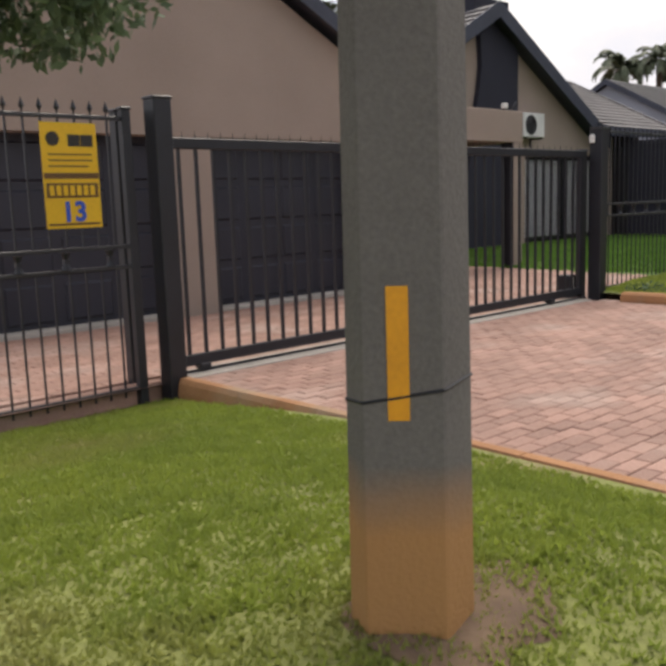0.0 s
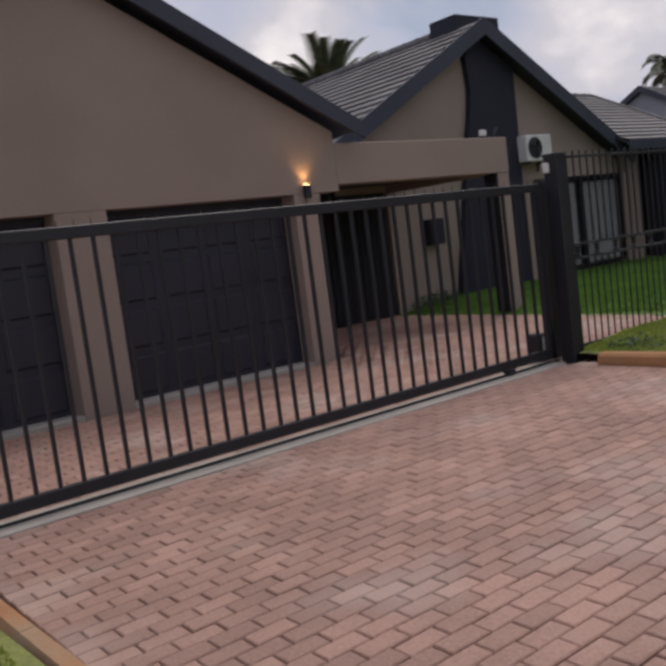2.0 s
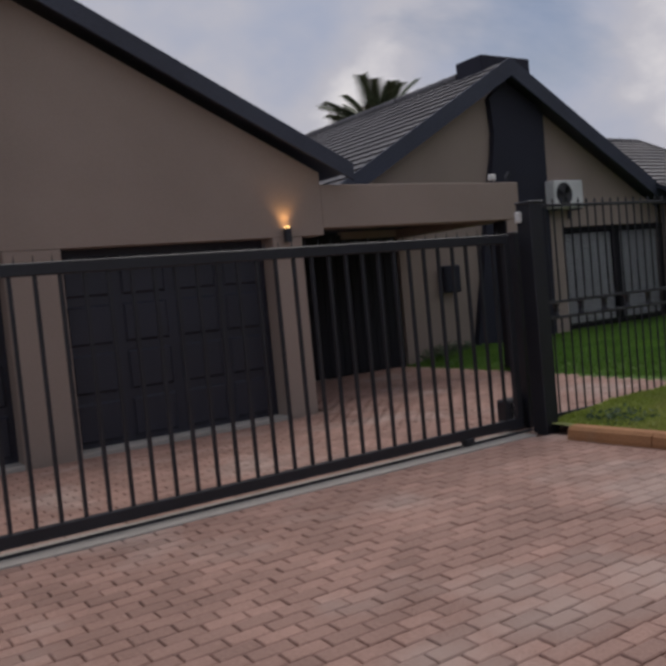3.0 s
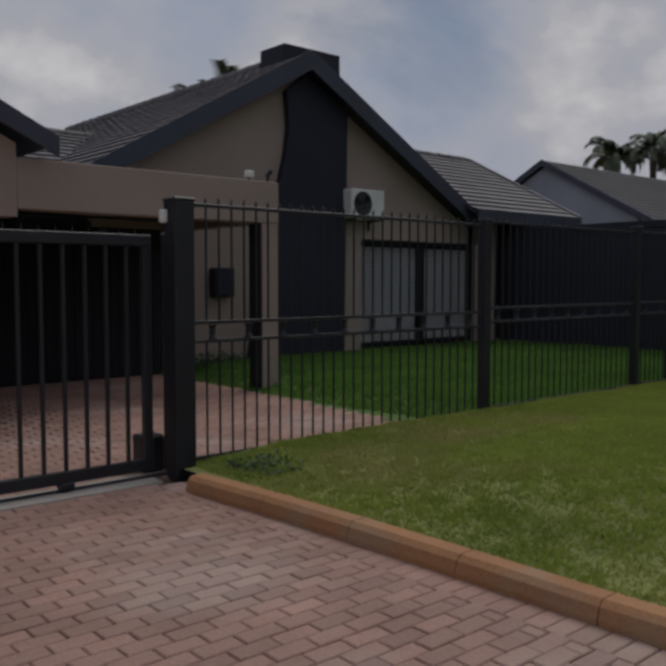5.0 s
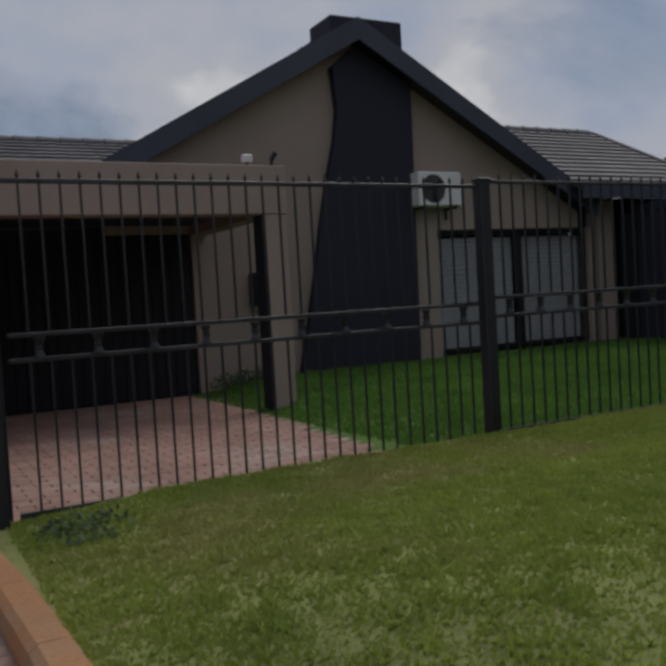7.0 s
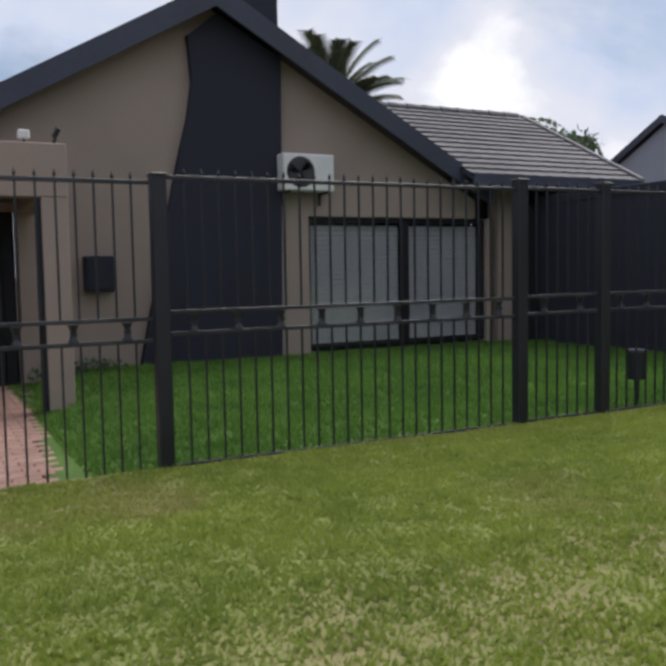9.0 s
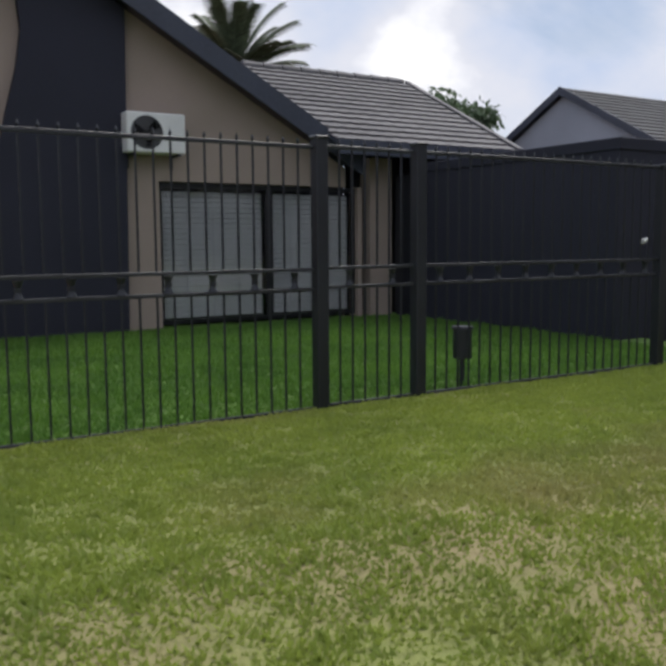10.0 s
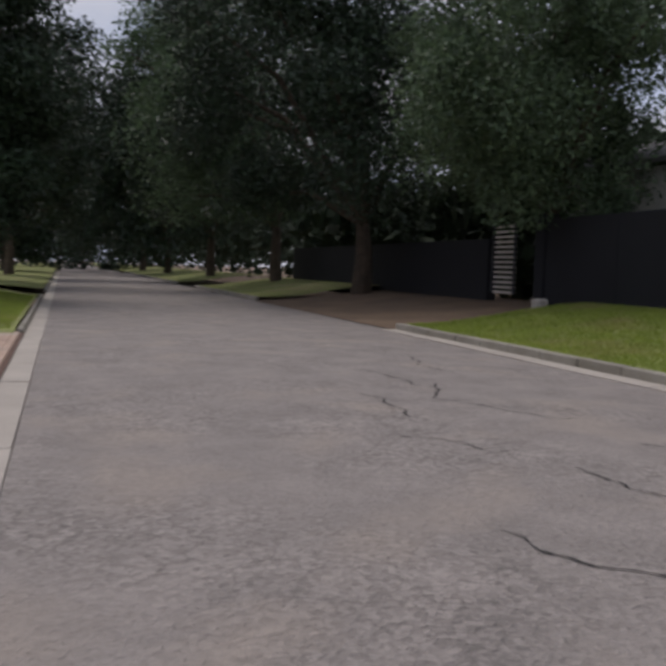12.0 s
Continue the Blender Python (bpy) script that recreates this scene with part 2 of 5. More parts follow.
STRIP = material("orange_yellow_strip", (0.80, 0.36, 0.01), (0.68, 0.30, 0.01), 0.5, 0, 6, 60, 0.1)
SIGNBLACK = material("sign_black", (0.03, 0.025, 0.02), (0.02, 0.018, 0.015), 0.5, 0, 3, 60, 0)
SIGNBLUE = material("sign_blue", (0.03, 0.10, 0.55), (0.025, 0.08, 0.45), 0.5, 0, 3, 60, 0)
SIGNBROWN = material("sign_brown", (0.16, 0.08, 0.02), (0.12, 0.06, 0.015), 0.5, 0, 3, 60, 0)
BLUE = material("blue_lid", (0.02, 0.06, 0.32), (0.015, 0.05, 0.25), 0.5, 0, 3, 60, 0.1)
PAIL = material("pale_green_plastic", (0.46, 0.54, 0.46), (0.38, 0.45, 0.38), 0.6, 0, 4, 60, 0.1)
SHEET = material("blue_grey_sheet", (0.06, 0.095, 0.165), (0.043, 0.07, 0.125), 0.45, 0.1, 1, 30, 0.1)
PALEROOF = material("pale_sheet_roof", (0.5, 0.5, 0.52), (0.4, 0.4, 0.43), 0.4, 0.2, 1, 30, 0.1)
DIRT = material("bare_earth", (0.2, 0.135, 0.085), (0.12, 0.08, 0.055), 0.95, 0, 0.7, 14, 0.6)
BROWNPLINTH = material("brown_plinth", (0.12, 0.075, 0.05), (0.07, 0.045, 0.03), 0.9, 0, 2, 50, 0.4)
FARWOOD = material("far_wood", (0.035, 0.055, 0.025), (0.018, 0.03, 0.014), 0.9, 0, 0.6, 3, 0.5, 0.3)
WARM = glow("lamp_glow", (1.0, 0.55, 0.2), 14.0)

GLASS = bpy.data.materials.new("window_glass")
GLASS.use_nodes = True
_g = GLASS.node_tree.nodes["Principled BSDF"]
_g.inputs["Transmission Weight"].default_value = 1.0
_g.inputs["Roughness"].default_value = 0.03
_g.inputs["IOR"].default_value = 1.45

# ---- builders ----


def bm_new():
    return bmesh.new()


def box(bm, x0, x1, y0, y1, z0, z1, bev=0.0):
    r = bmesh.ops.create_cube(bm, size=1.0)
    vs = r["verts"]
    for v in vs:
        v.co = Vector((x0 + (v.co.x + 0.5) * (x1 - x0), y0 + (v.co.y + 0.5) * (y1 - y0), z0 + (v.co.z + 0.5) * (z1 - z0)))
    if bev:
        es = list({e for v in vs for e in v.link_edges})
        bmesh.ops.bevel(bm, geom=es, offset=bev, segments=1, affect="EDGES")
    return bm


def tube(bm, p0, p1, r0, r1=None, seg=8):
    p0, p1 = Vector(p0), Vector(p1)
    d = p1 - p0
    m = Matrix.Translation((p0 + p1) / 2) @ d.to_track_quat("Z", "Y").to_matrix().to_4x4()
    bmesh.ops.create_cone(bm, cap_ends=True, segments=seg, radius1=r0, radius2=r0 if r1 is None else r1, depth=d.length, matrix=m)
    return bm


def prism(bm, pts, y0, y1):
    """Outline in x and z, pulled from y0 to y1."""
    a = [bm.verts.new((x, y0, z)) for x, z in pts]
    b = [bm.verts.new((x, y1, z)) for x, z in pts]
    k = len(pts)
    bm.faces.new(a)
    bm.faces.new(b[::-1])
    for i in range(k):
        bm.faces.new((a[i], b[i], b[(i + 1) % k], a[(i + 1) % k]))
    bmesh.ops.recalc_face_normals(bm, faces=bm.faces)
    return bm


def slab(bm, corners, thick):
    """A plate on four corners, thickened downwards."""
    up = [bm.verts.new(c) for c in corners]
    dn = [bm.verts.new((c[0], c[1], c[2] - thick)) for c in corners]
    bm.faces.new(up)
    bm.faces.new(dn[::-1])
    for i in range(4):
        j = (i + 1) % 4
        bm.faces.new((up[i], dn[i], dn[j], up[j]))
    bmesh.ops.recalc_face_normals(bm, faces=bm.faces)
    return bm


def mesh_of(name, bm, mat):
    me = bpy.data.meshes.new(name)
    bm.to_mesh(me)
    bm.free()
    me.materials.append(mat)
    return me


def part(name, bm, mat, parent, label=""):
    ob = new(name, mesh_of(name, bm, mat))
    ob.parent = parent
    if label:
        tagged(ob, label)
    return ob


def whole(name, bm, mat, label, category="", group="", kind=""):
    return tagged(new(name, mesh_of(name, bm, mat)), label, category, group, kind)


def thing(name, label, category, at=(0, 0, 0), group="", kind=""):
    e = new(name)
    e.empty_display_size = 0.2
    e.location = at
    return tagged(e, label, category, group, kind)


def raw(name, verts, faces, mat, parent=None, smooth=False):
    me = bpy.data.meshes.new(name)
    me.from_pydata([tuple(v) for v in verts], [], [tuple(f) for f in faces])
    me.materials.append(mat)
    if smooth:
        me.polygons.foreach_set("use_smooth", [True] * len(me.polygons))
    me.update()
    ob = new(name, me)
    ob.parent = parent
    return ob


def sheet(name, us, vs, f, mat, smooth=True):
    """A ground sheet over two parameter rows; f(u, v) gives the place."""
    verts = [f(u, v) for v in vs for u in us]
    k = len(us)
    faces = [(j * k + i, j * k + i + 1, (j + 1) * k + i + 1, (j + 1) * k + i) for j in range(len(vs) - 1) for i in range(k - 1)]
    return raw(name, verts, faces, mat, None, smooth)


def lin(a, b, n):
    return [a + (b - a) * i / (n - 1) for i in range(n)]


def ease(t):
    t = min(1.0, max(0.0, t))
    return t * t * (3 - 2 * t)


# ---- ground ----
DRIVE_Z = 0.06
HUMP_Y = [0.72, 1.3, 2.0, 2.6, 3.3, 4.4, 5.6]
HUMP_Z = [0.115, 0.20, 0.30, 0.355, 0.335, 0.27, 0.21]


def rough(x, y):
    return 0.018 * noise.noise(Vector((x * 0.9, y * 0.9, 0.3))) + 0.008 * noise.noise(Vector((x * 4, y * 4, 1.7)))


def verge_z(x, y):
    z = float(np.interp(y, HUMP_Y, HUMP_Z)) + rough(x, y) * ease((y - 0.7) / 0.6)
    k = ease((x - 9.95) / 1.3)
    e = ease((27.0 - x) / 3.0)
    return (0.15 + (z - 0.15) * k) * e + (1 - e) * (0.07 + 0.02 * ease((y - 0.7) / 2))


def verge_left_z(x, y):
    z = float(np.interp(y, [0.72, 1.3, 1.6, 2.0, 2.6, 3.3, 4.4, 5.6], [0.115, 0.27, 0.285, 0.28, 0.235, 0.15, 0.02, -0.09])) + rough(x, y) * ease((y - 0.7) / 0.6)
    k = ease((3.6 - x) / 1.0)
    edge = float(np.interp(y, [0.7, 3.4, 4.2, 5.5], [0.095, 0.097, 0.04, -0.09]))
    return edge + (z - edge) * k


def verge_right_end(y):
    return 24.2 + 3.0 * max(0.0, (y - 0.7) / 4.85) ** 0.45


def flat(name, x0, x1, y0, y1, z, mat, nx=2, ny=2):
    return sheet(name, lin(x0, x1, nx), lin(y0, y1, ny), lambda u, v: (u, v, z), mat, False)


tagged(flat("ground", -600, 900, -700, 700, -0.3, DIRT), "brown earth that runs out to the horizon", "ground", kind="structure")
road = sheet("road", lin(-40, 330, 186), lin(-7.15, 0.28, 24), lambda u, v: (u, v, 0.0 + 0.05 * math.sin(math.pi * (0.28 - v) / 7.43) + 0.006 * noise.noise(Vector((u, v, 0)))), ASPHALT)
tagged(road, "worn grey asphalt street with cracks and bare aggregate", "road", kind="structure")
vr = sheet("verge_grass_1", lin(0, 1, 120), lin(0.69, 5.5, 36), lambda u, v: (9.86 + u * (verge_right_end(v) - 9.86), v, verge_z(9.86 + u * (verge_right_end(v) - 9.86), v)), TURF)
tagged(vr, "mown grass verge with dry patches between kerb and fence", "grass", kind="structure")
vl = sheet("verge_grass_2", lin(-12, 3.63, 90), lin(0.69, 5.5, 36), lambda u, v: (u, v, verge_left_z(u, v)), TURF)
tagged(vl, "mown grass verge with bare spots round the pole", "grass", kind="structure")


def lawn_z(x, y):
    edge = 12.9 + 0.08 * (y - 5.5)
    return 0.06 + (0.14 + 0.02 * ease((y - 5.5) / 3) + rough(x, y) * 0.6) * ease((x - edge) / 0.9)


lawn = sheet("lawn", lin(0, 1, 60), lin(5.5, 12.2, 30), lambda u, v: (12.9 + 0.08 * (v - 5.5) + u * (22.6 - 12.9 - 0.08 * (v - 5.5)), v, lawn_z(12.9 + 0.08 * (v - 5.5) + u * (22.6 - 12.9 - 0.08 * (v - 5.5)), v)), LAWNTURF)
tagged(lawn, "dense green lawn behind the fence", "grass", kind="structure")


def drive_level(x, y):
    """The drive falls a little towards the garage."""
    fall = 0.075 * ease((y - 5.7) / 3.2) * ease((10.6 - x) / 1.5)
    return DRIVE_Z - fall - 0.045 * ease((1.6 - y) / 1.0)


tagged(sheet("paving_bed_1", lin(3.7, 13.6, 28), lin(0.6, 5.45, 20), lambda u, v: (u, v, drive_level(u, v) - 0.012), JOINT), "sandy bed under the clay pavers of the drive", "paving", kind="structure")
tagged(sheet("paving_bed_3", lin(-3.0, 13.6, 30), lin(5.45, 12.2, 24), lambda u, v: (u, v, drive_level(u, v) - 0.012), JOINT), "sandy bed under the clay pavers", "paving", kind="structure")
tagged(flat("paving_bed_2", 23.9, 32.2, 0.6, 12, 0.045, JOINT), "sandy bed under the neighbouring drive", "paving", kind="structure")


def verge_far_z(x, y):
    return 0.07 + (0.05 + 0.2 * ease((y - 0.8) / 2.0) + rough(x, y)) * ease((x - 31.7) / 1.6)


vf = sheet("verge_grass_3", lin(0, 1, 60), lin(0.76, 8, 20), lambda u, v: (31.6 + 0.5 * min(1, v - 0.7) + u * 16, v, verge_far_z(31.6 + 0.5 * min(1, v - 0.7) + u * 16, v)), TURF)
tagged(vf, "mown grass verge with a tree and a flower bed", "grass", kind="structure")
vf2 = sheet("verge_grass_4", lin(54, 320, 60), lin(0.76, 12, 10), lambda u, v: (u, v, 0.12 + 0.15 * ease((v - 0.8) / 2)), TURF)
tagged(vf2, "shaded grass verge further along the street", "grass", kind="structure")


def south_z(x, y):
    return 0.15 + 0.55 * ease((-7.5 - y) / 5) + rough(x, y)


for i, (xa, xb) in enumerate(((-40, 33.6), (48.0, 64.0), (72.0, 320.0))):
    s = sheet("verge_grass_%d" % (5 + i), lin(xa, xb, 80), lin(-14, -7.36, 14), lambda u, v: (u, v, south_z(u, v)), TURF)
    tagged(s, "shaded grass verge across the street", "grass", kind="structure")
tagged(sheet("drive_south", lin(33.6, 48, 14), lin(-14, -7.15, 10), lambda u, v: (u, v, 0.02 + 0.5 * ease((-7.15 - v) / 6)), DIRT), "brown drive across the street", "drive", kind="structure")

# ---- kerbs and gutters ----


def strip_of(name, label, mat, x0, x1, step, make, kind="structure"):
    """A run of alike concrete lengths, each a piece of its own."""
    top = thing(name, label, "kerb", (0, 0, 0), kind=kind)
    me = mesh_of("length", make(bm_new(), step), mat)
    k = int(round((x1 - x0) / step))
    for i in range(k):
        o = new("kerb_length", me)
        o.parent = top
        o.location = (x0 + i * step, random.uniform(-0.006, 0.006), random.uniform(-0.004, 0.004))
    return top


def kerb_piece(bm, s):
    pts = [(0.6, -0.02), (0.615, 0.085), (0.64, 0.11), (0.705, 0.112), (0.705, -0.02)]
    a = [bm.verts.new((0.006, y, z)) for y, z in pts]
    b = [bm.verts.new((s - 0.006, y, z)) for y, z in pts]
    bm.faces.new(a)
    bm.faces.new(b[::-1])
    for i in range(5):
        bm.faces.new((a[i], b[i], b[(i + 1) % 5], a[(i + 1) % 5]))
    bmesh.ops.recalc_face_normals(bm, faces=bm.faces)
    return bm


def gutter_piece(bm, s):
    slab(bm, [(0.008, 0.285, 0.008), (s - 0.008, 0.285, 0.008), (s - 0.008, 0.598, 0.016), (0.008, 0.598, 0.016)], 0.05)
    return bm


strip_of("kerb_1", "weathered concrete kerb along the grass verge", KERB, 10.0, 24.2, 0.9, kerb_piece)
strip_of("kerb_2", "weathered concrete kerb along the grass verge", KERB, -9.0, 3.6, 0.9, kerb_piece)
strip_of("kerb_3", "weathered concrete kerb along the far verge", KERB, 32.0, 48.2, 0.9, kerb_piece)
strip_of("kerb_4", "weathered concrete kerb further along the street", KERB, 54.0, 110.0, 0.9, kerb_piece)
strip_of("gutter", "pale concrete gutter slabs with dark joints", GUTTER, -5.02, 120.0, 1.72, gutter_piece)


def south_kerb(bm, s):
    box(bm, 0.008, s - 0.008, -7.37, -7.21, -0.03, 0.16, 0.015)
    return bm


for nm, xa, xb in (("kerb_5", 5.6, 33.6), ("kerb_6", 48.0, 64.0), ("kerb_7", 72.0, 120.0)):
    strip_of(nm, "pale concrete kerb across the street", KERB, xa, xb, 1.0, south_kerb)


def south_gutter(bm, s):
    slab(bm, [(0.008, -7.205, 0.03), (s - 0.008, -7.205, 0.03), (s - 0.008, -6.86, 0.024), (0.008, -6.86, 0.024)], 0.05)
    return bm


strip_of("gutter_2", "pale concrete gutter across the street", GUTTER, 5.6, 33.6, 1.0, south_gutter)


def edging(name, label, path, w, h, z0):
    """Cast orange edging that follows a plan line, in lengths that butt at mitred joints."""
    top = thing(name, label, "kerb", (0, 0, 0), kind="structure")
    prof = [(-0.5, 0.0), (-0.5, 0.55), (-0.42, 0.85), (-0.25, 1.0), (0.3, 1.0), (0.45, 0.88), (0.5, 0.6), (0.5, 0.0)]
    pts = [Vector((x, y, 0)) for x, y in path]
    nrm = []
    for i in range(len(pts)):
        d = pts[min(i + 1, len(pts) - 1)] - pts[max(i - 1, 0)]
        nrm.append(Vector((-d.y, d.x, 0)).normalized())
    for i in range(len(pts) - 1):
        d = (pts[i + 1] - pts[i]).normalized() * 0.003
        verts = []
        for p, q in ((pts[i] + d, nrm[i]), (pts[i + 1] - d, nrm[i + 1])):
            verts += [tuple(p + q * (u * w) + Vector((0, 0, z0 + v * h))) for u, v in prof]
        k = len(prof)
        faces = [tuple(range(k)), tuple(range(2 * k - 1, k - 1, -1))] + [(j, j + k, (j + 1) % k + k, (j + 1) % k) for j in range(k)]
        raw("edging_length", verts, faces, EDGING, top)
    return top


edging("drive_edging_1", "orange cast concrete edging beside the drive", [(9.77, 5.0), (9.84, 4.2), (9.88, 3.4), (9.9, 2.6), (9.91, 1.8), (9.94, 1.2), (10.03, 0.7)], 0.19, 0.185, 0.0)
edging("drive_edging_2", "low orange concrete edging beside the drive", [(3.66, 5.35), (3.67, 4.6), (3.69, 3.8), (3.71, 3.0), (3.71, 2.3), (3.7, 1.5), (3.69, 0.7)], 0.13, 0.245, -0.15)

# ---- fence and gates ----
FY = 5.5


def steel_post(name, label, x, y, w, z0, z1, cap=True, group=""):
    t = thing(name, label, "post", (x, y, z0), group)
    bm = bm_new()
    box(bm, -w / 2, w / 2, -w / 2, w / 2, -0.15, z1 - z0 - 0.02, 0.006)
    part("shaft", bm, STEEL, t)
    if cap:
        bm = bm_new()
        box(bm, -w / 2 - 0.008, w / 2 + 0.008, -w / 2 - 0.008, w / 2 + 0.008, z1 - z0 - 0.022, z1 - z0, 0.006)
        part("cap", bm, RAILSTEEL, t)
    return t


def bar_mesh(lo, hi, band0, band1, top, spike, k=1.0):
    bm = bm_new()
    box(bm, -0.0065, 0.0065, -0.0065, 0.0065, lo, band0)
    box(bm, -0.0065, 0.0065, -0.0065, 0.0065, band1, hi)
    if spike:
        tube(bm, (0, 0, hi), (0, 0, hi + 0.05 * k), 0.008, 0.006, 5)
        tube(bm, (0, 0, hi + 0.04 * k), (0, 0, hi + 0.065 * k), 0.006, 0.022 * k, 5)
        tube(bm, (0, 0, hi + 0.065 * k), (0, 0, hi + 0.12 * k), 0.022 * k, 0.001, 5)
    return mesh_of("bar", bm, STEEL)


BAR_SPIKE = bar_mesh(0.06, 2.10, 1.03, 1.19, 2.2, True)
BAR_SHORT = bar_mesh(0.06, 2.10, 1.03, 1.19, 2.2, True, 0.62)


def knot_mesh():
    bm = bm_new()
    tube(bm, (0, 0, 1.05), (0, 0, 1.11), 0.038, 0.012, 8)
    tube(bm, (0, 0, 1.11), (0, 0, 1.17), 0.012, 0.038, 8)
    box(bm, -0.02, 0.02, -0.02, 0.02, 1.095, 1.125)
    return mesh_of("knot", bm, STEEL)


KNOT = knot_mesh()


def fence_panel(x0, x1, dz, label):
    t = thing("palisade_fence", label, "fence", (x0, FY, dz), "street fence panels")
    w = x1 - x0
    for z, h in ((2.09, 0.03), (1.175, 0.028), (1.025, 0.028), (0.1, 0.03)):
        bm = bm_new()
        box(bm, 0, w, -0.014, 0.014, z, z + h, 0.004)
        part("rail", bm, RAILSTEEL, t)
    k = max(2, int(round(w / 0.122)))
    for i in range(1, k):
        o = new("bar", BAR_SPIKE if x0 < 4 else BAR_SHORT)
        o.parent = t
        o.location = (w * i / k, 0, 0)
    m = max(1, int(round(w / 0.34)))
    for i in range(m):
        o = new("knot", KNOT)
        o.parent = t
        o.location = (w * (i + 0.5) / m, 0, 0)
    return t


POSTS = [(13.635, 0.20, 2.23), (16.73, 0.205, 2.29), (17.67, 0.235, 2.29), (20.73, 0.205, 2.24)]
for px, z0, z1 in POSTS:
    steel_post("fence_post", "square black steel fence post with flat cap", px, FY, 0.102, z0, z1, True, "street fence posts")
fence_panel(10.06, 13.575, 0.06, "black steel palisade panel over a low brown plinth")
fence_panel(13.695, 16.67, 0.1, "black steel palisade panel with spear tips and knotted band")
fence_panel(16.79, 17.61, 0.11, "short black steel palisade panel with spear tips")
fence_panel(17.73, 20.67, 0.11, "black steel palisade panel with spear tips and knotted band")
fence_panel(20.79, 24.4, 0.11, "black steel palisade panel before the black outbuilding")
fence_panel(0.3, 3.36, -0.07, "black steel palisade panel that carries a yellow sign")
fence_panel(-3.0, 0.2, -0.07, "black steel palisade panel beside the garage")
steel_post("fence_post", "square black steel fence post", 0.25, FY, 0.1, 0.06, 2.2, True, "street fence posts")

bm = bm_new()
box(bm, -3.0, 3.58, 5.53, 5.62, -0.25, 0.062, 0.01)
whole("paving_edge", bm, PAVER, "low clay edge of the raised paving behind the fence", "kerb", kind="structure")
bm = bm_new()
box(bm, 10.06, 13.0, 5.43, 5.57, -0.02, 0.155, 0.01)
whole("fence_plinth", bm, BROWNPLINTH, "low brown plinth under the steel fence", "plinth", kind="structure")
top = thing("mowing_strip", "narrow pale concrete strip under the fence", "strip", (0, 0, 0), kind="structure")
for i in range(14):
    bm = bm_new()
    xa = 13.0 + i * 0.8
    box(bm, xa + 0.005, xa + 0.795, 5.45 + random.uniform(-0.01, 0.01), 5.58, 0.1, 0.203 + random.uniform(-0.01, 0.012), 0.01)
    part("concrete_length", bm, THRESH, top)

# sliding gate with its posts
GZ0, GZ1 = 0.13, 1.92
gate = thing("sliding_gate", "long black steel sliding gate, closed across the drive", "gate", (3.66, 5.56, 0))
GL = 9.72 - 3.66
for z0, z1, th in ((GZ0, GZ0 + 0.09, 0.025), (GZ1 - 0.085, GZ1, 0.03)):
    bm = bm_new()
    box(bm, 0, GL, -th, th, z0, z1, 0.006)
    part("rail", bm, STEEL, gate)
for x in (0.0, GL - 0.07):
    bm = bm_new()
    box(bm, x, x + 0.07, -0.028, 0.028, GZ0 + 0.09, GZ1 - 0.085, 0.005)
    part("stile", bm, STEEL, gate)
bm = bm_new()
box(bm, -0.0125, 0.0125, -0.0125, 0.0125, GZ0 + 0.085, GZ1 - 0.08)
gbar = mesh_of("bar", bm, STEEL)
NG = 37
for i in range(1, NG):
    o = new("bar", gbar)
    o.parent = gate
    o.location = (0.035 + (GL - 0.07) * i / NG, 0, 0)
bm = bm_new()
tube(bm, (0, 0, 0), (0, 0, 0.055), 0.006, 0.001, 5)
tip = mesh_of("tip", bm, STEEL)
for i in range(1, 50):
    o = new("tip", tip)
    o.parent = gate
    o.location = (GL * i / 50, 0, GZ1 - 0.003)
for x in (0.32, 5.37):
    bm = bm_new()
    box(bm, x - 0.05, x + 0.05, -0.05, 0.05, GZ0 - 0.03, GZ0 + 0.01, 0.006)
    tube(bm, (x, -0.022, GZ0 - 0.03), (x, 0.022, GZ0 - 0.03), 0.052, None, 14)
    part("wheel", bm, STEEL, gate, "black steel gate wheel in its fork")
bm = bm_new()
box(bm, 3.74, 9.72, 5.39, 5.70, 0.0, DRIVE_Z + 0.012, 0.006)
whole("gate_track", bm, THRESH, "pale concrete beam that carries the gate rail", "track", kind="structure")
bm = bm_new()
box(bm, 3.6, 9.85, 5.55, 5.57, DRIVE_Z + 0.008, DRIVE_Z + 0.032)
whole("gate_rail", bm, RAILSTEEL, "worn steel gate rail on the concrete beam", "rail", kind="structure")
steel_post("gate_post", "thick black steel gate post beside the drive", 9.9, 5.43, 0.17, 0.06, 2.2)
steel_post("gate_post", "black steel catch post behind the gate", 9.99, 5.72, 0.1, 0.06, 1.95)
steel_post("gate_post", "black steel gate post with pale cap", 3.62, 5.43, 0.15, 0.05, 2.2)
steel_post("gate_post", "black steel guide post behind the gate", 3.42, 5.66, 0.1, 0.05, 2.12)
steel_post("gate_post", "black steel guide post beside the fence", 3.38, 5.5, 0.07, 0.05, 2.12)
mt = thing("gate_motor", "small black gate motor with a white sticker", "motor", (9.82, 5.8, DRIVE_Z))
bm = bm_new()
box(bm, -0.1, 0.1, -0.09, 0.09, 0, 0.3, 0.02)
part("housing", bm, STEEL, mt)
bm = bm_new()
box(bm, -0.045, -0.015, -0.095, -0.0895, 0.12, 0.27)
part("sticker", bm, WHITE, mt)
lk = thing("gate_receiver", "small white receiver box on the gate post", "box", (9.79, 5.46, 2.06))
bm = bm_new()
box(bm, -0.03, 0.02, -0.03, 0.03, -0.05, 0.05, 0.01)
part("case", bm, WHITE, lk)

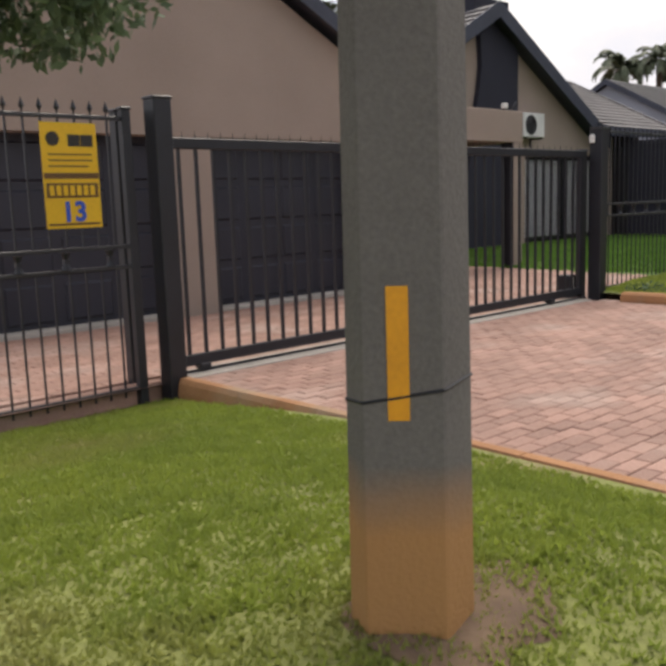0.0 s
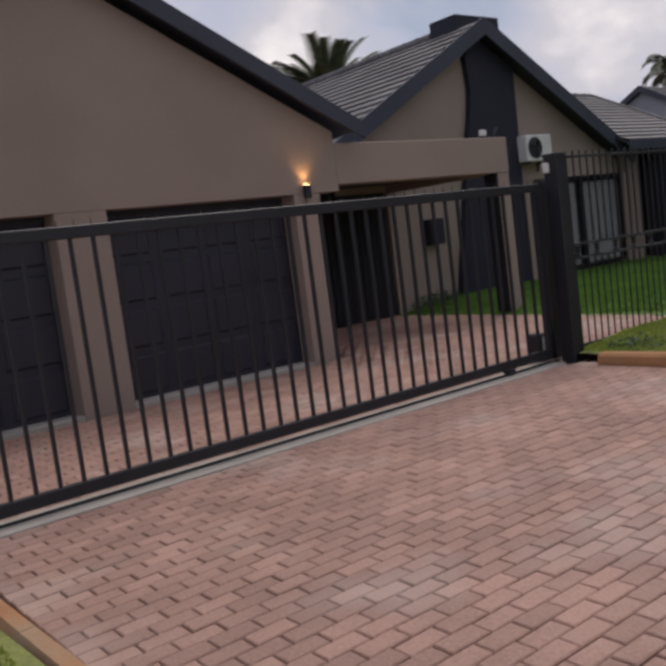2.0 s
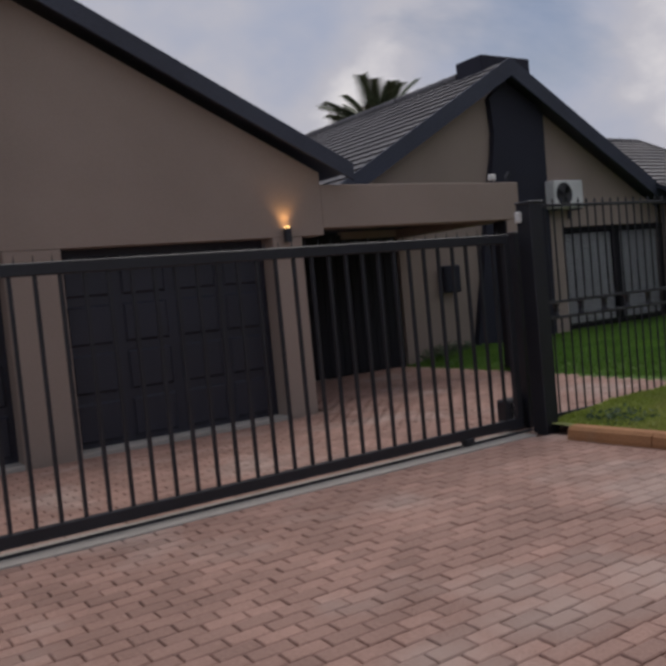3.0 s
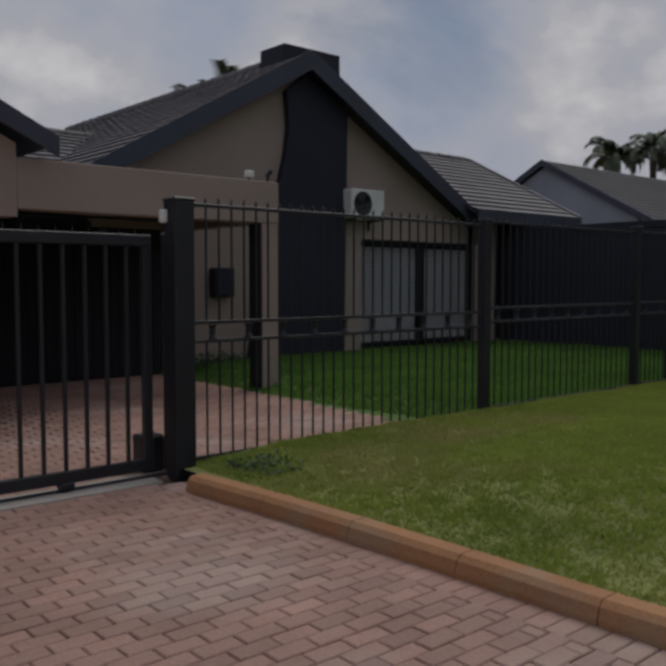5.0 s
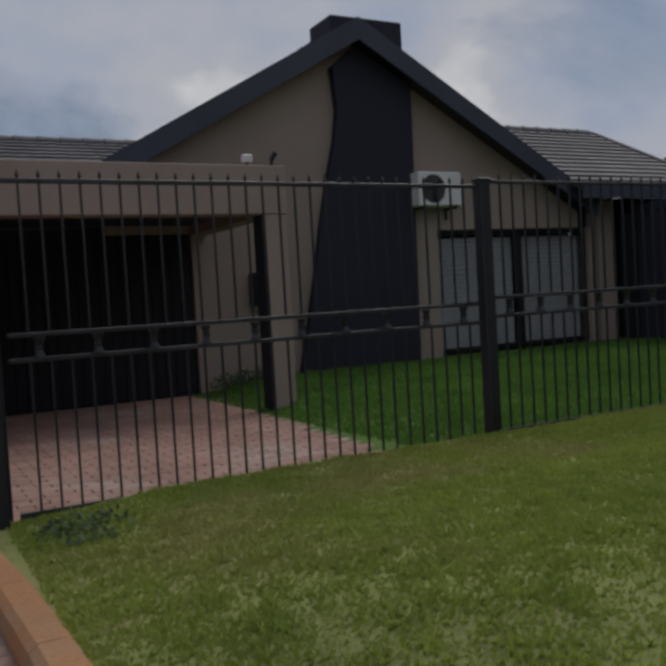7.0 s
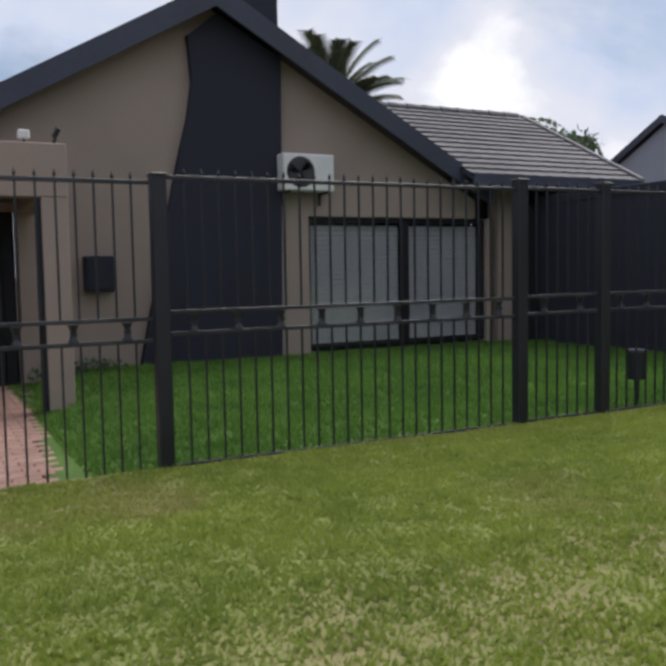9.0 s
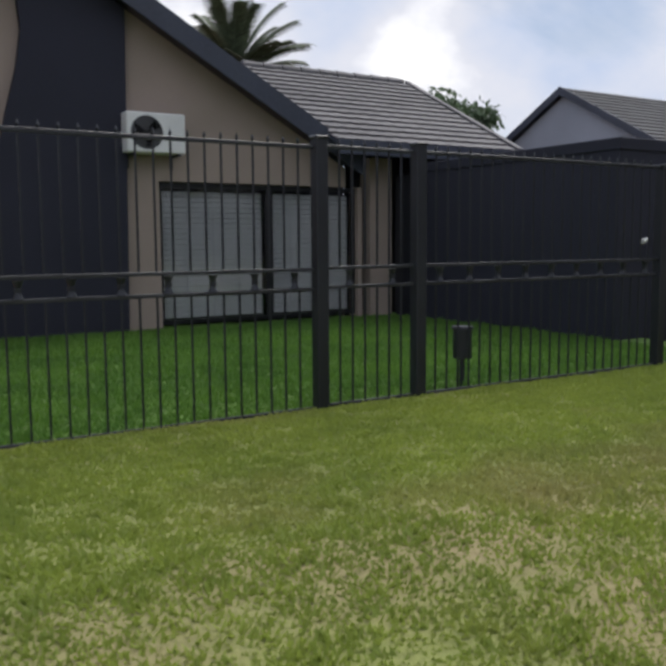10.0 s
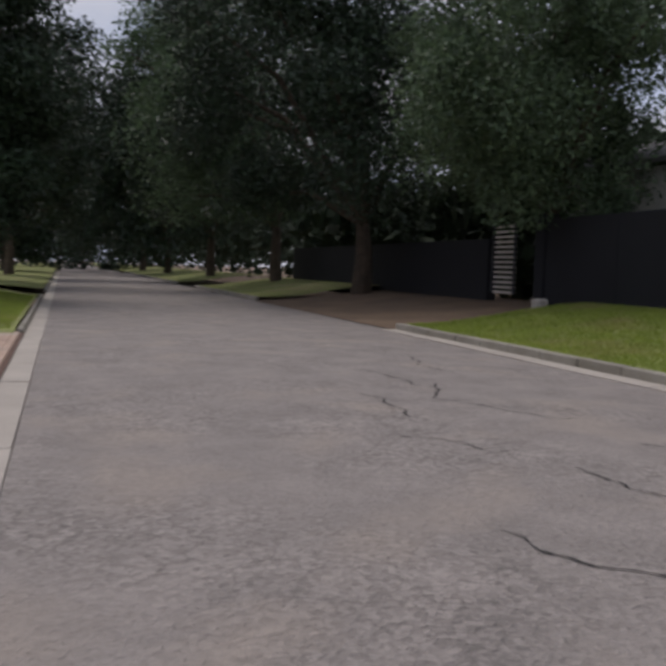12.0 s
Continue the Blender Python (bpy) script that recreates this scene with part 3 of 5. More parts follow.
# sign on the fence
sg = thing("fence_sign", "yellow metal security sign with blue house number", "sign", (2.93, 5.475, 1.63))
bm = bm_new()
box(bm, -0.205, 0.205, -0.003, 0.003, -0.36, 0.36)
part("plate", bm, YELLOW, sg)
for (x0, x1, z0, z1, m) in ((-0.01, 0.08, 0.2, 0.28, SIGNBLACK), (0.085, 0.175, 0.2, 0.28, SIGNBLACK), (-0.2, 0.2, -0.02, 0.02, SIGNBROWN), (-0.19, 0.19, -0.15, -0.05, SIGNBROWN),
                            (-0.16, 0.16, 0.14, 0.15, SIGNBROWN), (-0.16, 0.16, 0.1, 0.11, SIGNBROWN), (-0.16, 0.13, 0.06, 0.07, SIGNBROWN), (-0.19, 0.19, -0.34, -0.325, SIGNBROWN)):
    bm = bm_new()
    box(bm, x0, x1, -0.006, -0.0035, z0, z1)
    part("print_bar", bm, m, sg)
for i in range(7):
    bm = bm_new()
    box(bm, -0.17 + i * 0.05, -0.137 + i * 0.05, -0.009, -0.0065, -0.135, -0.065)
    part("print_bar", bm, YELLOW, sg)
bm = bm_new()
tube(bm, (-0.12, -0.0035, 0.25), (-0.12, -0.007, 0.25), 0.048, None, 20)
part("emblem", bm, SIGNBLACK, sg)
txt = bpy.data.curves.new("house_number", "FONT")
txt.body = "13"
txt.size = 0.19
txt.extrude = 0.0015
txt.offset = 0.006
txt.align_x = "CENTER"
txt.materials.append(SIGNBLUE)
tob = new("house_number", txt)
tob.parent = sg
tob.location = (0.0, -0.006, -0.31)
tob.rotation_euler = (radians(90), 0, 0)

# ---- concrete pole ----
PX, PY = 1.827, 1.386


def pole_ring(z, k):
    """Six-sided cast section: a broad front, a wide and a narrow splayed side."""
    return [(x * k, y * k, z) for x, y in ((-0.107, -0.12), (-0.1, -0.128), (0.1, -0.128), (0.107, -0.12), (0.18, 0.01), (0.15, 0.128), (-0.12, 0.128), (-0.149, -0.045))]


pole = thing("street_pole", "tall tapered concrete street pole, chamfered, orange earth at its foot", "pole", (PX, PY, 0.2))
pole.rotation_euler = (0, 0, radians(-47.4))
levels = [-0.4] + [0.12 * i for i in range(13)] + [2.4, 4.0, 6.0, 8.0]
pv, pf = [], []
for z in levels:
    pv += pole_ring(z, 1.01 - 0.045 * z)
for j in range(len(levels) - 1):
    for i in range(8):
        pf.append((j * 8 + i, j * 8 + (i + 1) % 8, j * 8 + 8 + (i + 1) % 8, j * 8 + 8 + i))
pf.append(tuple((len(levels) - 1) * 8 + i for i in range(8)))
shaft = raw("shaft", pv, pf, POLEMAT, pole)
bm = bm_new()
box(bm, -0.038, 0.016, -0.1285, -0.115, 0.65, 0.985)
strip = part("marker_strip", bm, STRIP, pole, "orange-yellow marker strip")
bm = bm_new()
ring = [Vector(p) for p in pole_ring(0, 0.985)]
for i in range(8):
    a, b = ring[i], ring[(i + 1) % 8]
    tube(bm, (a.x, a.y, 0.71 + 0.15 * a.x), (b.x, b.y, 0.71 + 0.15 * b.x), 0.0045, None, 5)
part("tie_wire", bm, STEEL, pole, "thin black tie wire")

# bare earth round the foot of the pole
verts, faces = [(PX + 0.08, PY - 0.06, verge_left_z(PX, PY) + 0.014)], []
for i in range(40):
    a = i * math.tau / 40
    rr = 0.30 + 0.16 * noise.noise(Vector((math.cos(a) * 1.6, math.sin(a) * 1.6, 4)))
    for q in (0.6, 1.0):
        x, y = PX + rr * q * math.cos(a) + 0.08, PY + rr * q * math.sin(a) - 0.06
        verts.append((x, y, verge_left_z(x, y) + (0.014 if q < 1 else 0.002)))
for i in range(40):
    j = (i + 1) % 40
    faces += [(0, 1 + 2 * i, 1 + 2 * j), (1 + 2 * i, 2 + 2 * i, 2 + 2 * j, 1 + 2 * j)]
tagged(raw("bare_earth", verts, faces, DIRT), "brown bare earth round the pole foot", "earth", kind="structure")

# ---- garage ----


def gable_wall(bm, x0, x1, xa, z0, ze, slope, y0, y1):
    za = ze + slope * (xa - x0)
    return prism(bm, [(x0, z0), (x1, z0), (x1, ze + slope * (xa - x0) - slope * (x1 - xa)), (xa, za), (x0, ze)], y0, y1)


def courses(parent, a, along, up, rows, mat, wave=0.3):
    """Rows of rolled tiles: each course is one stepped, waved strip. a: eave corner; along: eave vector; up: slope vector."""
    a, along, up = Vector(a), Vector(along), Vector(up)
    nrm = along.cross(up).normalized()
    if nrm.z < 0:
        nrm = -nrm
    rl = up.length / rows
    ud = up.normalized()
    k = max(2, int(along.length / wave * 6))
    verts, faces = [], []
    for lev, (s, hgt) in enumerate(((-0.02, 0.004), (-0.02, 0.055), (rl + 0.02, 0.014))):
        for i in range(k + 1):
            d = along.length * i / k
            ph = (d / wave) % 1.0
            wv = 0.009 * max(0.0, math.sin(ph * 2 * math.pi)) if hgt > 0.013 else 0.0
            verts.append(along.normalized() * d + ud * s + nrm * (hgt + wv))
    for lev in range(2):
        for i in range(k):
            faces.append((lev * (k + 1) + i, lev * (k + 1) + i + 1, (lev + 1) * (k + 1) + i + 1, (lev + 1) * (k + 1) + i))
    me = None
    for r in range(rows):
        if me is None:
            o = raw("tile_course", verts, faces, mat, parent)
            me = o.data
        else:
            o = new("tile_course", me)
            o.parent = parent
        o.location = a + ud * rl * r + along.normalized() * random.uniform(-0.01, 0.01)


GY = 9.12
garage = thing("garage", "tan plastered double garage with dark panel doors and gable", "garage", (0, 0, 0))
GS, GXA, GZA = 0.5, 6.35, 4.93
bm = bm_new()
# wall above the doors, then the piers
prism(bm, [(2.6, 2.28), (10.05, 2.28), (10.05, GZA - GS * (10.05 - GXA)), (GXA, GZA), (2.6, GZA - GS * (GXA - 2.6))], GY, GY + 0.3)
part("wall", bm, TAN, garage)
for xa, xb in ((2.6, 3.1), (6.05, 6.66), (9.28, 9.71)):
    bm = bm_new()
    box(bm, xa, xb, GY, GY + 0.45, -0.04, 2.279, 0.01)
    part("pier", bm, TAN, garage)
bm = bm_new()
box(bm, 2.6, 2.85, GY + 0.3, 15.5, -0.02, 2.75)
part("wall", bm, TAN, garage)
bm = bm_new()
box(bm, 9.6, 9.85, GY + 0.45, 15.5, -0.02, 2.75)
part("wall", bm, TAN, garage)


def garage_door(x0, x1):
    y = GY + 0.27
    bm = bm_new()
    box(bm, x0, x1, y + 0.02, y + 0.06, -0.02, 2.3)
    d = part("door", bm, DOOR, garage, "dark charcoal raised-panel garage door")
    rows, cols = 4, 4
    pw, ph = (x1 - x0) / cols, 2.2 / rows
    for r in range(rows):
        for c in range(cols):
            bm = bm_new()
            xa, za = x0 + c * pw + 0.06, 0.04 + r * ph + 0.05
            box(bm, xa, xa + pw - 0.12, y - 0.008, y + 0.022, za, za + ph - 0.1)
            bmesh.ops.bevel(bm, geom=[e for e in bm.edges if all(v.co.y < y for v in e.verts)], offset=0.024, segments=1, affect="EDGES")
            part("panel", bm, DOOR, d)
    bm = bm_new()
    box(bm, x0 - 0.02, x1 + 0.02, GY + 0.02, GY + 0.5, -0.04, 0.03, 0.01)
    part("threshold", bm, THRESH, garage, "pale concrete threshold")


garage_door(3.1, 6.05)
garage_door(6.66, 9.28)
for x0, x1 in ((3.1, 6.05), (6.66, 9.28)):
    bm = bm_new()
    box(bm, x0, x1, GY + 0.3, GY + 0.46, 2.281, 2.4)
    part("lintel", bm, FASCIA, garage)
# roof
ROOF_D = 7.0
for sgn, xe in ((-1, 2.25), (1, 10.42)):
    ze = GZA + 0.22 - GS * abs(xe - GXA)
    bm = bm_new()
    slab(bm, [(GXA, GY - 0.2, GZA + 0.22), (xe, GY - 0.2, ze), (xe, GY + ROOF_D, ze), (GXA, GY + ROOF_D, GZA + 0.22)], 0.05)
    rf = part("roof", bm, FASCIA, garage)
    courses(rf, (xe, GY - 0.17, ze), (0, ROOF_D, 0), (GXA - xe, 0, GZA + 0.22 - ze), 14, TILE)
    bm = bm_new()
    prism(bm, [(GXA, GZA + 0.28), (xe + 0.02 * sgn, ze + 0.05), (xe + 0.02 * sgn, ze - 0.17), (GXA, GZA + 0.04)], GY - 0.245, GY - 0.203)
    part("barge_board", bm, FASCIA, garage)

lampt = thing("wall_lamp", "small black up-light glowing warm on the pier", "lamp", (9.47, GY - 0.06, 2.3))
bm = bm_new()
tube(bm, (0, 0, -0.09), (0, 0, 0.09), 0.05, None, 16)
box(bm, -0.025, 0.025, 0.03, 0.062, -0.03, 0.03)
part("housing", bm, STEEL, lampt)
bm = bm_new()
tube(bm, (0, 0, 0.0905), (0, 0, 0.096), 0.038, None, 16)
part("bulb", bm, WARM, lampt, "glowing warm lens")
pl = new("lamp_light", bpy.data.lights.new("lamp_light", "SPOT"))
pl.data.energy = 5
pl.data.color = (1.0, 0.55, 0.2)
pl.data.spot_size = radians(110)
pl.data.spot_blend = 0.8
pl.data.shadow_soft_size = 0.03
pl.location = (9.47, GY - 0.07, 2.41)
pl.rotation_euler = (radians(180), 0, 0)

# ---- carport ----
carport = thing("carport", "tan plastered carport beam on a square pier with flat ceiling", "carport", (0, 0, 0))
bm = bm_new()
box(bm, 10.052, 13.655, 9.12, 9.42, 2.37, 2.93, 0.008)
box(bm, 9.712, 10.05, 9.124, 9.42, 2.30, 2.46)
part("beam", bm, TAN, carport)
bm = bm_new()
box(bm, 13.38, 13.65, 9.13, 9.40, 0.1, 2.369, 0.008)
part("pier", bm, TAN, carport)
# thin black sheet over the pier's inner side
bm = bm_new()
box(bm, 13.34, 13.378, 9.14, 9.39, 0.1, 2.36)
part("pier_inner_face", bm, BLACKWALL, carport, "black inner face of the pier")
bm = bm_new()
box(bm, 9.86, 13.64, 9.43, 11.84, 2.52, 2.62)
part("ceiling", bm, FASCIA, carport)
bm = bm_new()
box(bm, 13.38, 13.65, 9.43, 11.84, 2.37, 2.93)
part("beam", bm, TAN, carport)
cg = thing("rear_gate", "black vertical-slat gate at the back of the carport", "gate", (9.87, 11.9, DRIVE_Z))
for i in range(24):
    bm = bm_new()
    box(bm, 0.146 * i, 0.146 * i + 0.135, 0, 0.03, 0.02, 2.42)
    part("slat", bm, BLACKWALL, cg)
bm = bm_new()
box(bm, 9.85, 13.4, 12.0, 12.1, -0.02, 2.9)
whole("wall_rear_carport", bm, BLACKWALL, "black wall behind the carport gate", "wall", kind="structure")

# ---- main house ----
HY = 11.88
HXA, HZA, HS = 16.19, 5.64, 0.565
house = thing("house", "tan and charcoal plastered gable house with dark tiled roof", "house", (0, 0, 0))
zl = lambda x: HZA - 0.22 - HS * abs(x - HXA)
bm = bm_new()
prism(bm, [(13.42, 0.0), (17.77, 0.0), (17.77, 2.4), (13.42, 2.4)], HY, HY + 0.28)
part("wall", bm, TAN, house)
bm = bm_new()
prism(bm, [(21.25, 0.0), (21.33, 0.0), (21.33, 2.4), (21.25, 2.4)], HY, HY + 0.28)
part("wall", bm, TAN, house)
bm = bm_new()
prism(bm, [(12.2, 2.4), (21.0, 2.4), (21.0, zl(21.0)), (HXA, zl(HXA)), (12.2, zl(12.2))], HY, HY + 0.28)
part("gable_wall", bm, TAN, house)
bm = bm_new()
# flaring chimney breast
left = [(15.0, 0.1), (15.15, 0.8), (15.33, 1.6), (15.5, 2.5), (15.66, 3.2), (15.82, 3.8), (15.9, 4.3), (15.86, 4.8), (15.84, 4.95)]
prism(bm, [(17.22, 0.1), (17.3, 4.75), (16.28, 5.3)] + left[::-1], HY - 0.13, HY - 0.002)
part("chimney_breast", bm, CHAR, house, "charcoal chimney breast that flares towards the ground")
bm = bm_new()
box(bm, 16.06, 17.42, 12.1, 12.85, 4.7, 5.90, 0.02)
part("chimney", bm, CHAR, house, "low charcoal chimney box on the ridge")
for sgn, xe in ((-1, 11.75), (1, 21.08)):
    ze = HZA - 0.04 - HS * abs(xe - HXA)
    bm = bm_new()
    slab(bm, [(HXA, 11.5, HZA - 0.04), (xe, 11.5, ze), (xe, 22.0, ze), (HXA, 22.0, HZA - 0.04)], 0.05)
    rf = part("roof", bm, FASCIA, house)
    courses(rf, (xe, 11.5, ze), (0, 10.5, 0), (HXA - xe, 0, HZA - 0.04 - ze), 17, TILE)
    bm = bm_new()
    prism(bm, [(HXA, HZA + 0.03), (xe, ze + 0.06), (xe, ze - 0.27), (HXA, HZA - 0.32)], 11.45, 11.495)
    part("barge_board", bm, FASCIA, house)
bm = bm_new()
for i in range(22):
    tube(bm, (HXA, 12.9 + i * 0.41, HZA + 0.0), (HXA, 12.9 + i * 0.41 + 0.4, HZA + 0.0), 0.11, 0.095, 10)
part("ridge_tiles", bm, TILE, house)


def cross_roof(name, label, x0, x1, ye, ze, yr, zr, rows, mat):
    t = thing(name, label, "roof", (0, 0, 0))
    bm = bm_new()
    slab(bm, [(x0, ye, ze), (x1, ye, ze), (x1, yr, zr), (x0, yr, zr)], 0.06)
    slab(bm, [(x0, yr + 0.002, zr), (x1, yr + 0.002, zr), (x1, 2 * yr - ye, ze), (x0, 2 * yr - ye, ze)], 0.06)
    part("deck", bm, FASCIA, t)
    courses(t, (x0, ye, ze), (x1 - x0, 0, 0), (0, yr - ye, zr - ze), rows, mat)
    bm = bm_new()
    k = int((x1 - x0) / 0.41)
    for i in range(k):
        tube(bm, (x0 + i * 0.41, yr, zr + 0.02), (x0 + i * 0.41 + 0.4, yr, zr + 0.02), 0.1, 0.085, 10)
    part("ridge_tiles", bm, mat, t)
    bm = bm_new()
    box(bm, x0, x1, ye - 0.06, ye - 0.02, ze - 0.2, ze + 0.02)
    part("gutter", bm, FASCIA, t)
    return t


rt = cross_roof("wing_roof", "dark tiled roof of the house wing, pale worn courses", 20.4, 24.15, 11.15, 3.05, 14.5, 4.76, 14, TILE)
bm = bm_new()
slab(bm, [(24.15, 11.1, 3.12), (24.26, 11.1, 3.12), (24.26, 14.5, 4.84), (24.15, 14.5, 4.84)], 0.2)
part("verge_tiles", bm, TILE, rt)
cross_roof("link_roof", "dark tiled roof between garage and house", 6.0, 15.0, 12.6, 3.0, 16.5, 4.55, 14, TILE)
bm = bm_new()
box(bm, 21.5, 21.95, HY, HY + 0.3, 0.0, 2.9)
whole("wall_pier", bm, TAN, "tan pier at the end of the house", "wall", kind="structure")
bm = bm_new()
box(bm, 21.35, 24.2, HY + 0.4, HY + 0.6, 0.0, 3.0)
whole("wall_wing", bm, BLACKWALL, "black painted wing wall in deep shade", "wall", kind="structure")

# patio window
win = thing("window_1", "wide black sliding window with white blinds behind it", "window", (0, 0, 0), kind="structure")
WX0, WX1, WZ0, WZ1 = 17.775, 21.245, 0.27, 2.385
for b in ((WX0, WX1, WZ1 - 0.07, WZ1), (WX0, WX1, WZ0, WZ0 + 0.06), (WX0, WX0 + 0.06, WZ0 + 0.061, WZ1 - 0.071), (WX1 - 0.06, WX1, WZ0 + 0.061, WZ1 - 0.071), (19.56, 19.68, WZ0 + 0.061, WZ1 - 0.071)):
    bm = bm_new()
    box(bm, b[0], b[1], HY + 0.08, HY + 0.15, b[2], b[3], 0.004)
    part("frame", bm, FRAME, win)
for xa, xb in ((WX0 + 0.06, 19.56), (19.68, WX1 - 0.06)):
    bm = bm_new()
    box(bm, xa, xb, HY + 0.11, HY + 0.116, WZ0 + 0.06, WZ1 - 0.07)
    g = part("pane", bm, GLASS, win)
    g.visible_shadow = False
    bl = thing("blind", "white horizontal slat blind behind glass", "blind", (xa, HY + 0.22, WZ0 + 0.08), "window blinds")
    bm = bm_new()
    slab(bm, [(0.02, -0.012, 0.004), (xb - xa - 0.02, -0.012, 0.004), (xb - xa - 0.02, 0.022, 0.076), (0.02, 0.022, 0.076)], 0.003)
    me = mesh_of("slat", bm, BLIND)
    for i in range(24):
        o = new("slat", me)
        o.parent = bl
        o.location = (0, 0, i * 0.08)
    for q in (0.25, 0.5, 0.75):
        bm = bm_new()
        box(bm, q * (xb - xa) - 0.012, q * (xb - xa) + 0.012, -0.03, -0.022, 0, 1.92)
        part("tape", bm, BLIND, bl)
# black sheet: the room's darkness put into its colour
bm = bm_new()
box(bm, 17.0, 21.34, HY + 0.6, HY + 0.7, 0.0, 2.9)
whole("room_shade", bm, BLACKWALL, "black sheet that stands in for the unlit room behind the blinds", "wall", kind="structure")

# air conditioner
ac = thing("air_conditioner", "white outdoor air conditioner unit on wall brackets", "air conditioner", (17.2, HY - 0.36, 2.76))
bm = bm_new()
box(bm, 0, 0.86, 0, 0.3, 0, 0.56, 0.02)
part("case", bm, WHITE, ac)
bm = bm_new()
tube(bm, (0.29, -0.002, 0.28), (0.29, 0.02, 0.28), 0.235, None, 28)
part("fan_opening", bm, GRILLE, ac)
for r in (0.06, 0.11, 0.16, 0.205):
    bm = bm_new()
    for i in range(24):
        a0, a1 = i * math.tau / 24, (i + 1) * math.tau / 24
        tube(bm, (0.29 + r * math.cos(a0), -0.01, 0.28 + r * math.sin(a0)), (0.29 + r * math.cos(a1), -0.01, 0.28 + r * math.sin(a1)), 0.004, None, 4)
    part("guard_ring", bm, GRILLE, ac)
bm = bm_new()
for a in range(3):
    t0 = a * math.tau / 3 + 0.4
    slab(bm, [(0.29, -0.004, 0.28), (0.29 + 0.2 * math.cos(t0), -0.004, 0.28 + 0.2 * math.sin(t0)), (0.29 + 0.2 * math.cos(t0 + 0.6), -0.004, 0.28 + 0.2 * math.sin(t0 + 0.6)), (0.29 + 0.1 * math.cos(t0 + 0.8), -0.004, 0.28 + 0.1 * math.sin(t0 + 0.8))], 0.004)
part("fan", bm, STEEL, ac)
for x in (0.08, 0.74):
    bm = bm_new()
    box(bm, x, x + 0.04, 0.0, 0.36, -0.035, -0.001)
    box(bm, x, x + 0.04, 0.33, 0.36, -0.2, -0.035)
    part("bracket", bm, STEEL, ac)
bm = bm_new()
tube(bm, (-0.03, 0.33, 0.4), (-0.03, 0.33, -0.5), 0.025, None, 8)
tube(bm, (-0.03, 0.33, 0.1), (0.0, 0.25, 0.1), 0.025, None, 8)
part("pipe", bm, STEEL, ac)

mb = thing("meter_box", "black wall-mounted meter box", "box", (14.47, HY - 0.1, 1.3))
bm = bm_new()
box(bm, -0.2, 0.2, -0.1, 0.1, 0, 0.5, 0.02)
part("case", bm, CHAR, mb)
bm = bm_new()
box(bm, -0.16, 0.16, -0.112, -0.101, 0.05, 0.45, 0.004)
part("door", bm, CHAR, mb)
fl = thing("flood_light", "small white flood light on the carport beam", "lamp", (13.25, 9.25, 2.93))
bm = bm_new()
box(bm, -0.012, 0.012, -0.012, 0.012, 0, 0.05)
part("bracket", bm, STEEL, fl)
bm = bm_new()
box(bm, -0.06, 0.06, -0.04, 0.03, 0.05, 0.14, 0.01)
part("head", bm, WHITE, fl)
cm = thing("beam_camera", "small black camera on the carport beam", "camera", (13.55, 9.25, 2.93))
bm = bm_new()
tube(bm, (0, 0, 0), (0.02, 0, 0.1), 0.02, 0.02, 8)
tube(bm, (0.0, 0.0, 0.08), (0.05, -0.03, 0.17), 0.032, 0.032, 10)
part("case", bm, STEEL, cm)

# ---- black outbuilding and its neighbours ----
ob_ = thing("outbuilding", "flat-roofed black painted outbuilding with white wall fittings", "shed", (22.08, 7.16, 0.0))
bm = bm_new()
box(bm, 0, 2.06, 0, 4.3, 0.02, 2.62)
part("wall", bm, CHAR, ob_)
bm = bm_new()
box(bm, -0.02, 2.08, -0.02, 4.32, 2.621, 2.775, 0.01)
part("parapet", bm, CHAR, ob_)
for x, z in ((0.42, 1.47), (0.95, 1.5)):
    bm = bm_new()
    tube(bm, (x, -0.05, z), (x + 0.09, -0.05, z + 0.03), 0.035, 0.03, 12)
    box(bm, x + 0.02, x + 0.07, -0.045, -0.001, z - 0.02, z + 0.02)
    part("wall_fitting", bm, WHITE, ob_, "white wall fitting")
bm = bm_new()
tube(bm, (1.35, -0.03, 0.35), (1.35, -0.03, 0.72), 0.012, None, 8)
tube(bm, (1.35, -0.03, 0.72), (1.28, -0.06, 0.74), 0.016, None, 8)
part("garden_tap", bm, RAILSTEEL, ob_)
bm = bm_new()
box(bm, 21.9, 22.3, 11.47, 11.7, 0.0, 2.6)
whole("wall_yard", bm, BLACKWALL, "black yard wall behind the lawn", "wall", kind="structure")
# black colour carries the shade of the yard's interior
bm = bm_new()
box(bm, 24.16, 47.0, 11.0, 11.25, 0.0, 2.9)
whole("wall_yard_2", bm, BLACKWALL, "yard wall behind the neighbouring drive, black for the dark interior", "wall", kind="structure")
# roof run further out than known, to block light from the yard
bm = bm_new()
box(bm, 24.2, 33.0, 7.3, 11.0, 2.4, 2.52)
whole("lean_to_roof", bm, FASCIA, "dark flat lean-to roof, extended to keep the yard under it dark", "roof", kind="structure")
for x, z1 in ((24.5, 2.62), (25.32, 2.62)):
    steel_post("gate_post", "tall black steel gate post", x, FY, 0.2, 0.1, z1)
bm = bm_new()
box(bm, 24.4, 25.42, 5.43, 5.57, 2.55, 2.66)
box(bm, 24.4, 25.42, 5.43, 5.57, 2.15, 2.22)
whole("gate_header", bm, STEEL, "black steel frame between two gate posts", "frame")
bgt = thing("solid_gate", "black solid sheet sliding gate, closed", "gate", (25.44, 5.5, 0.09))
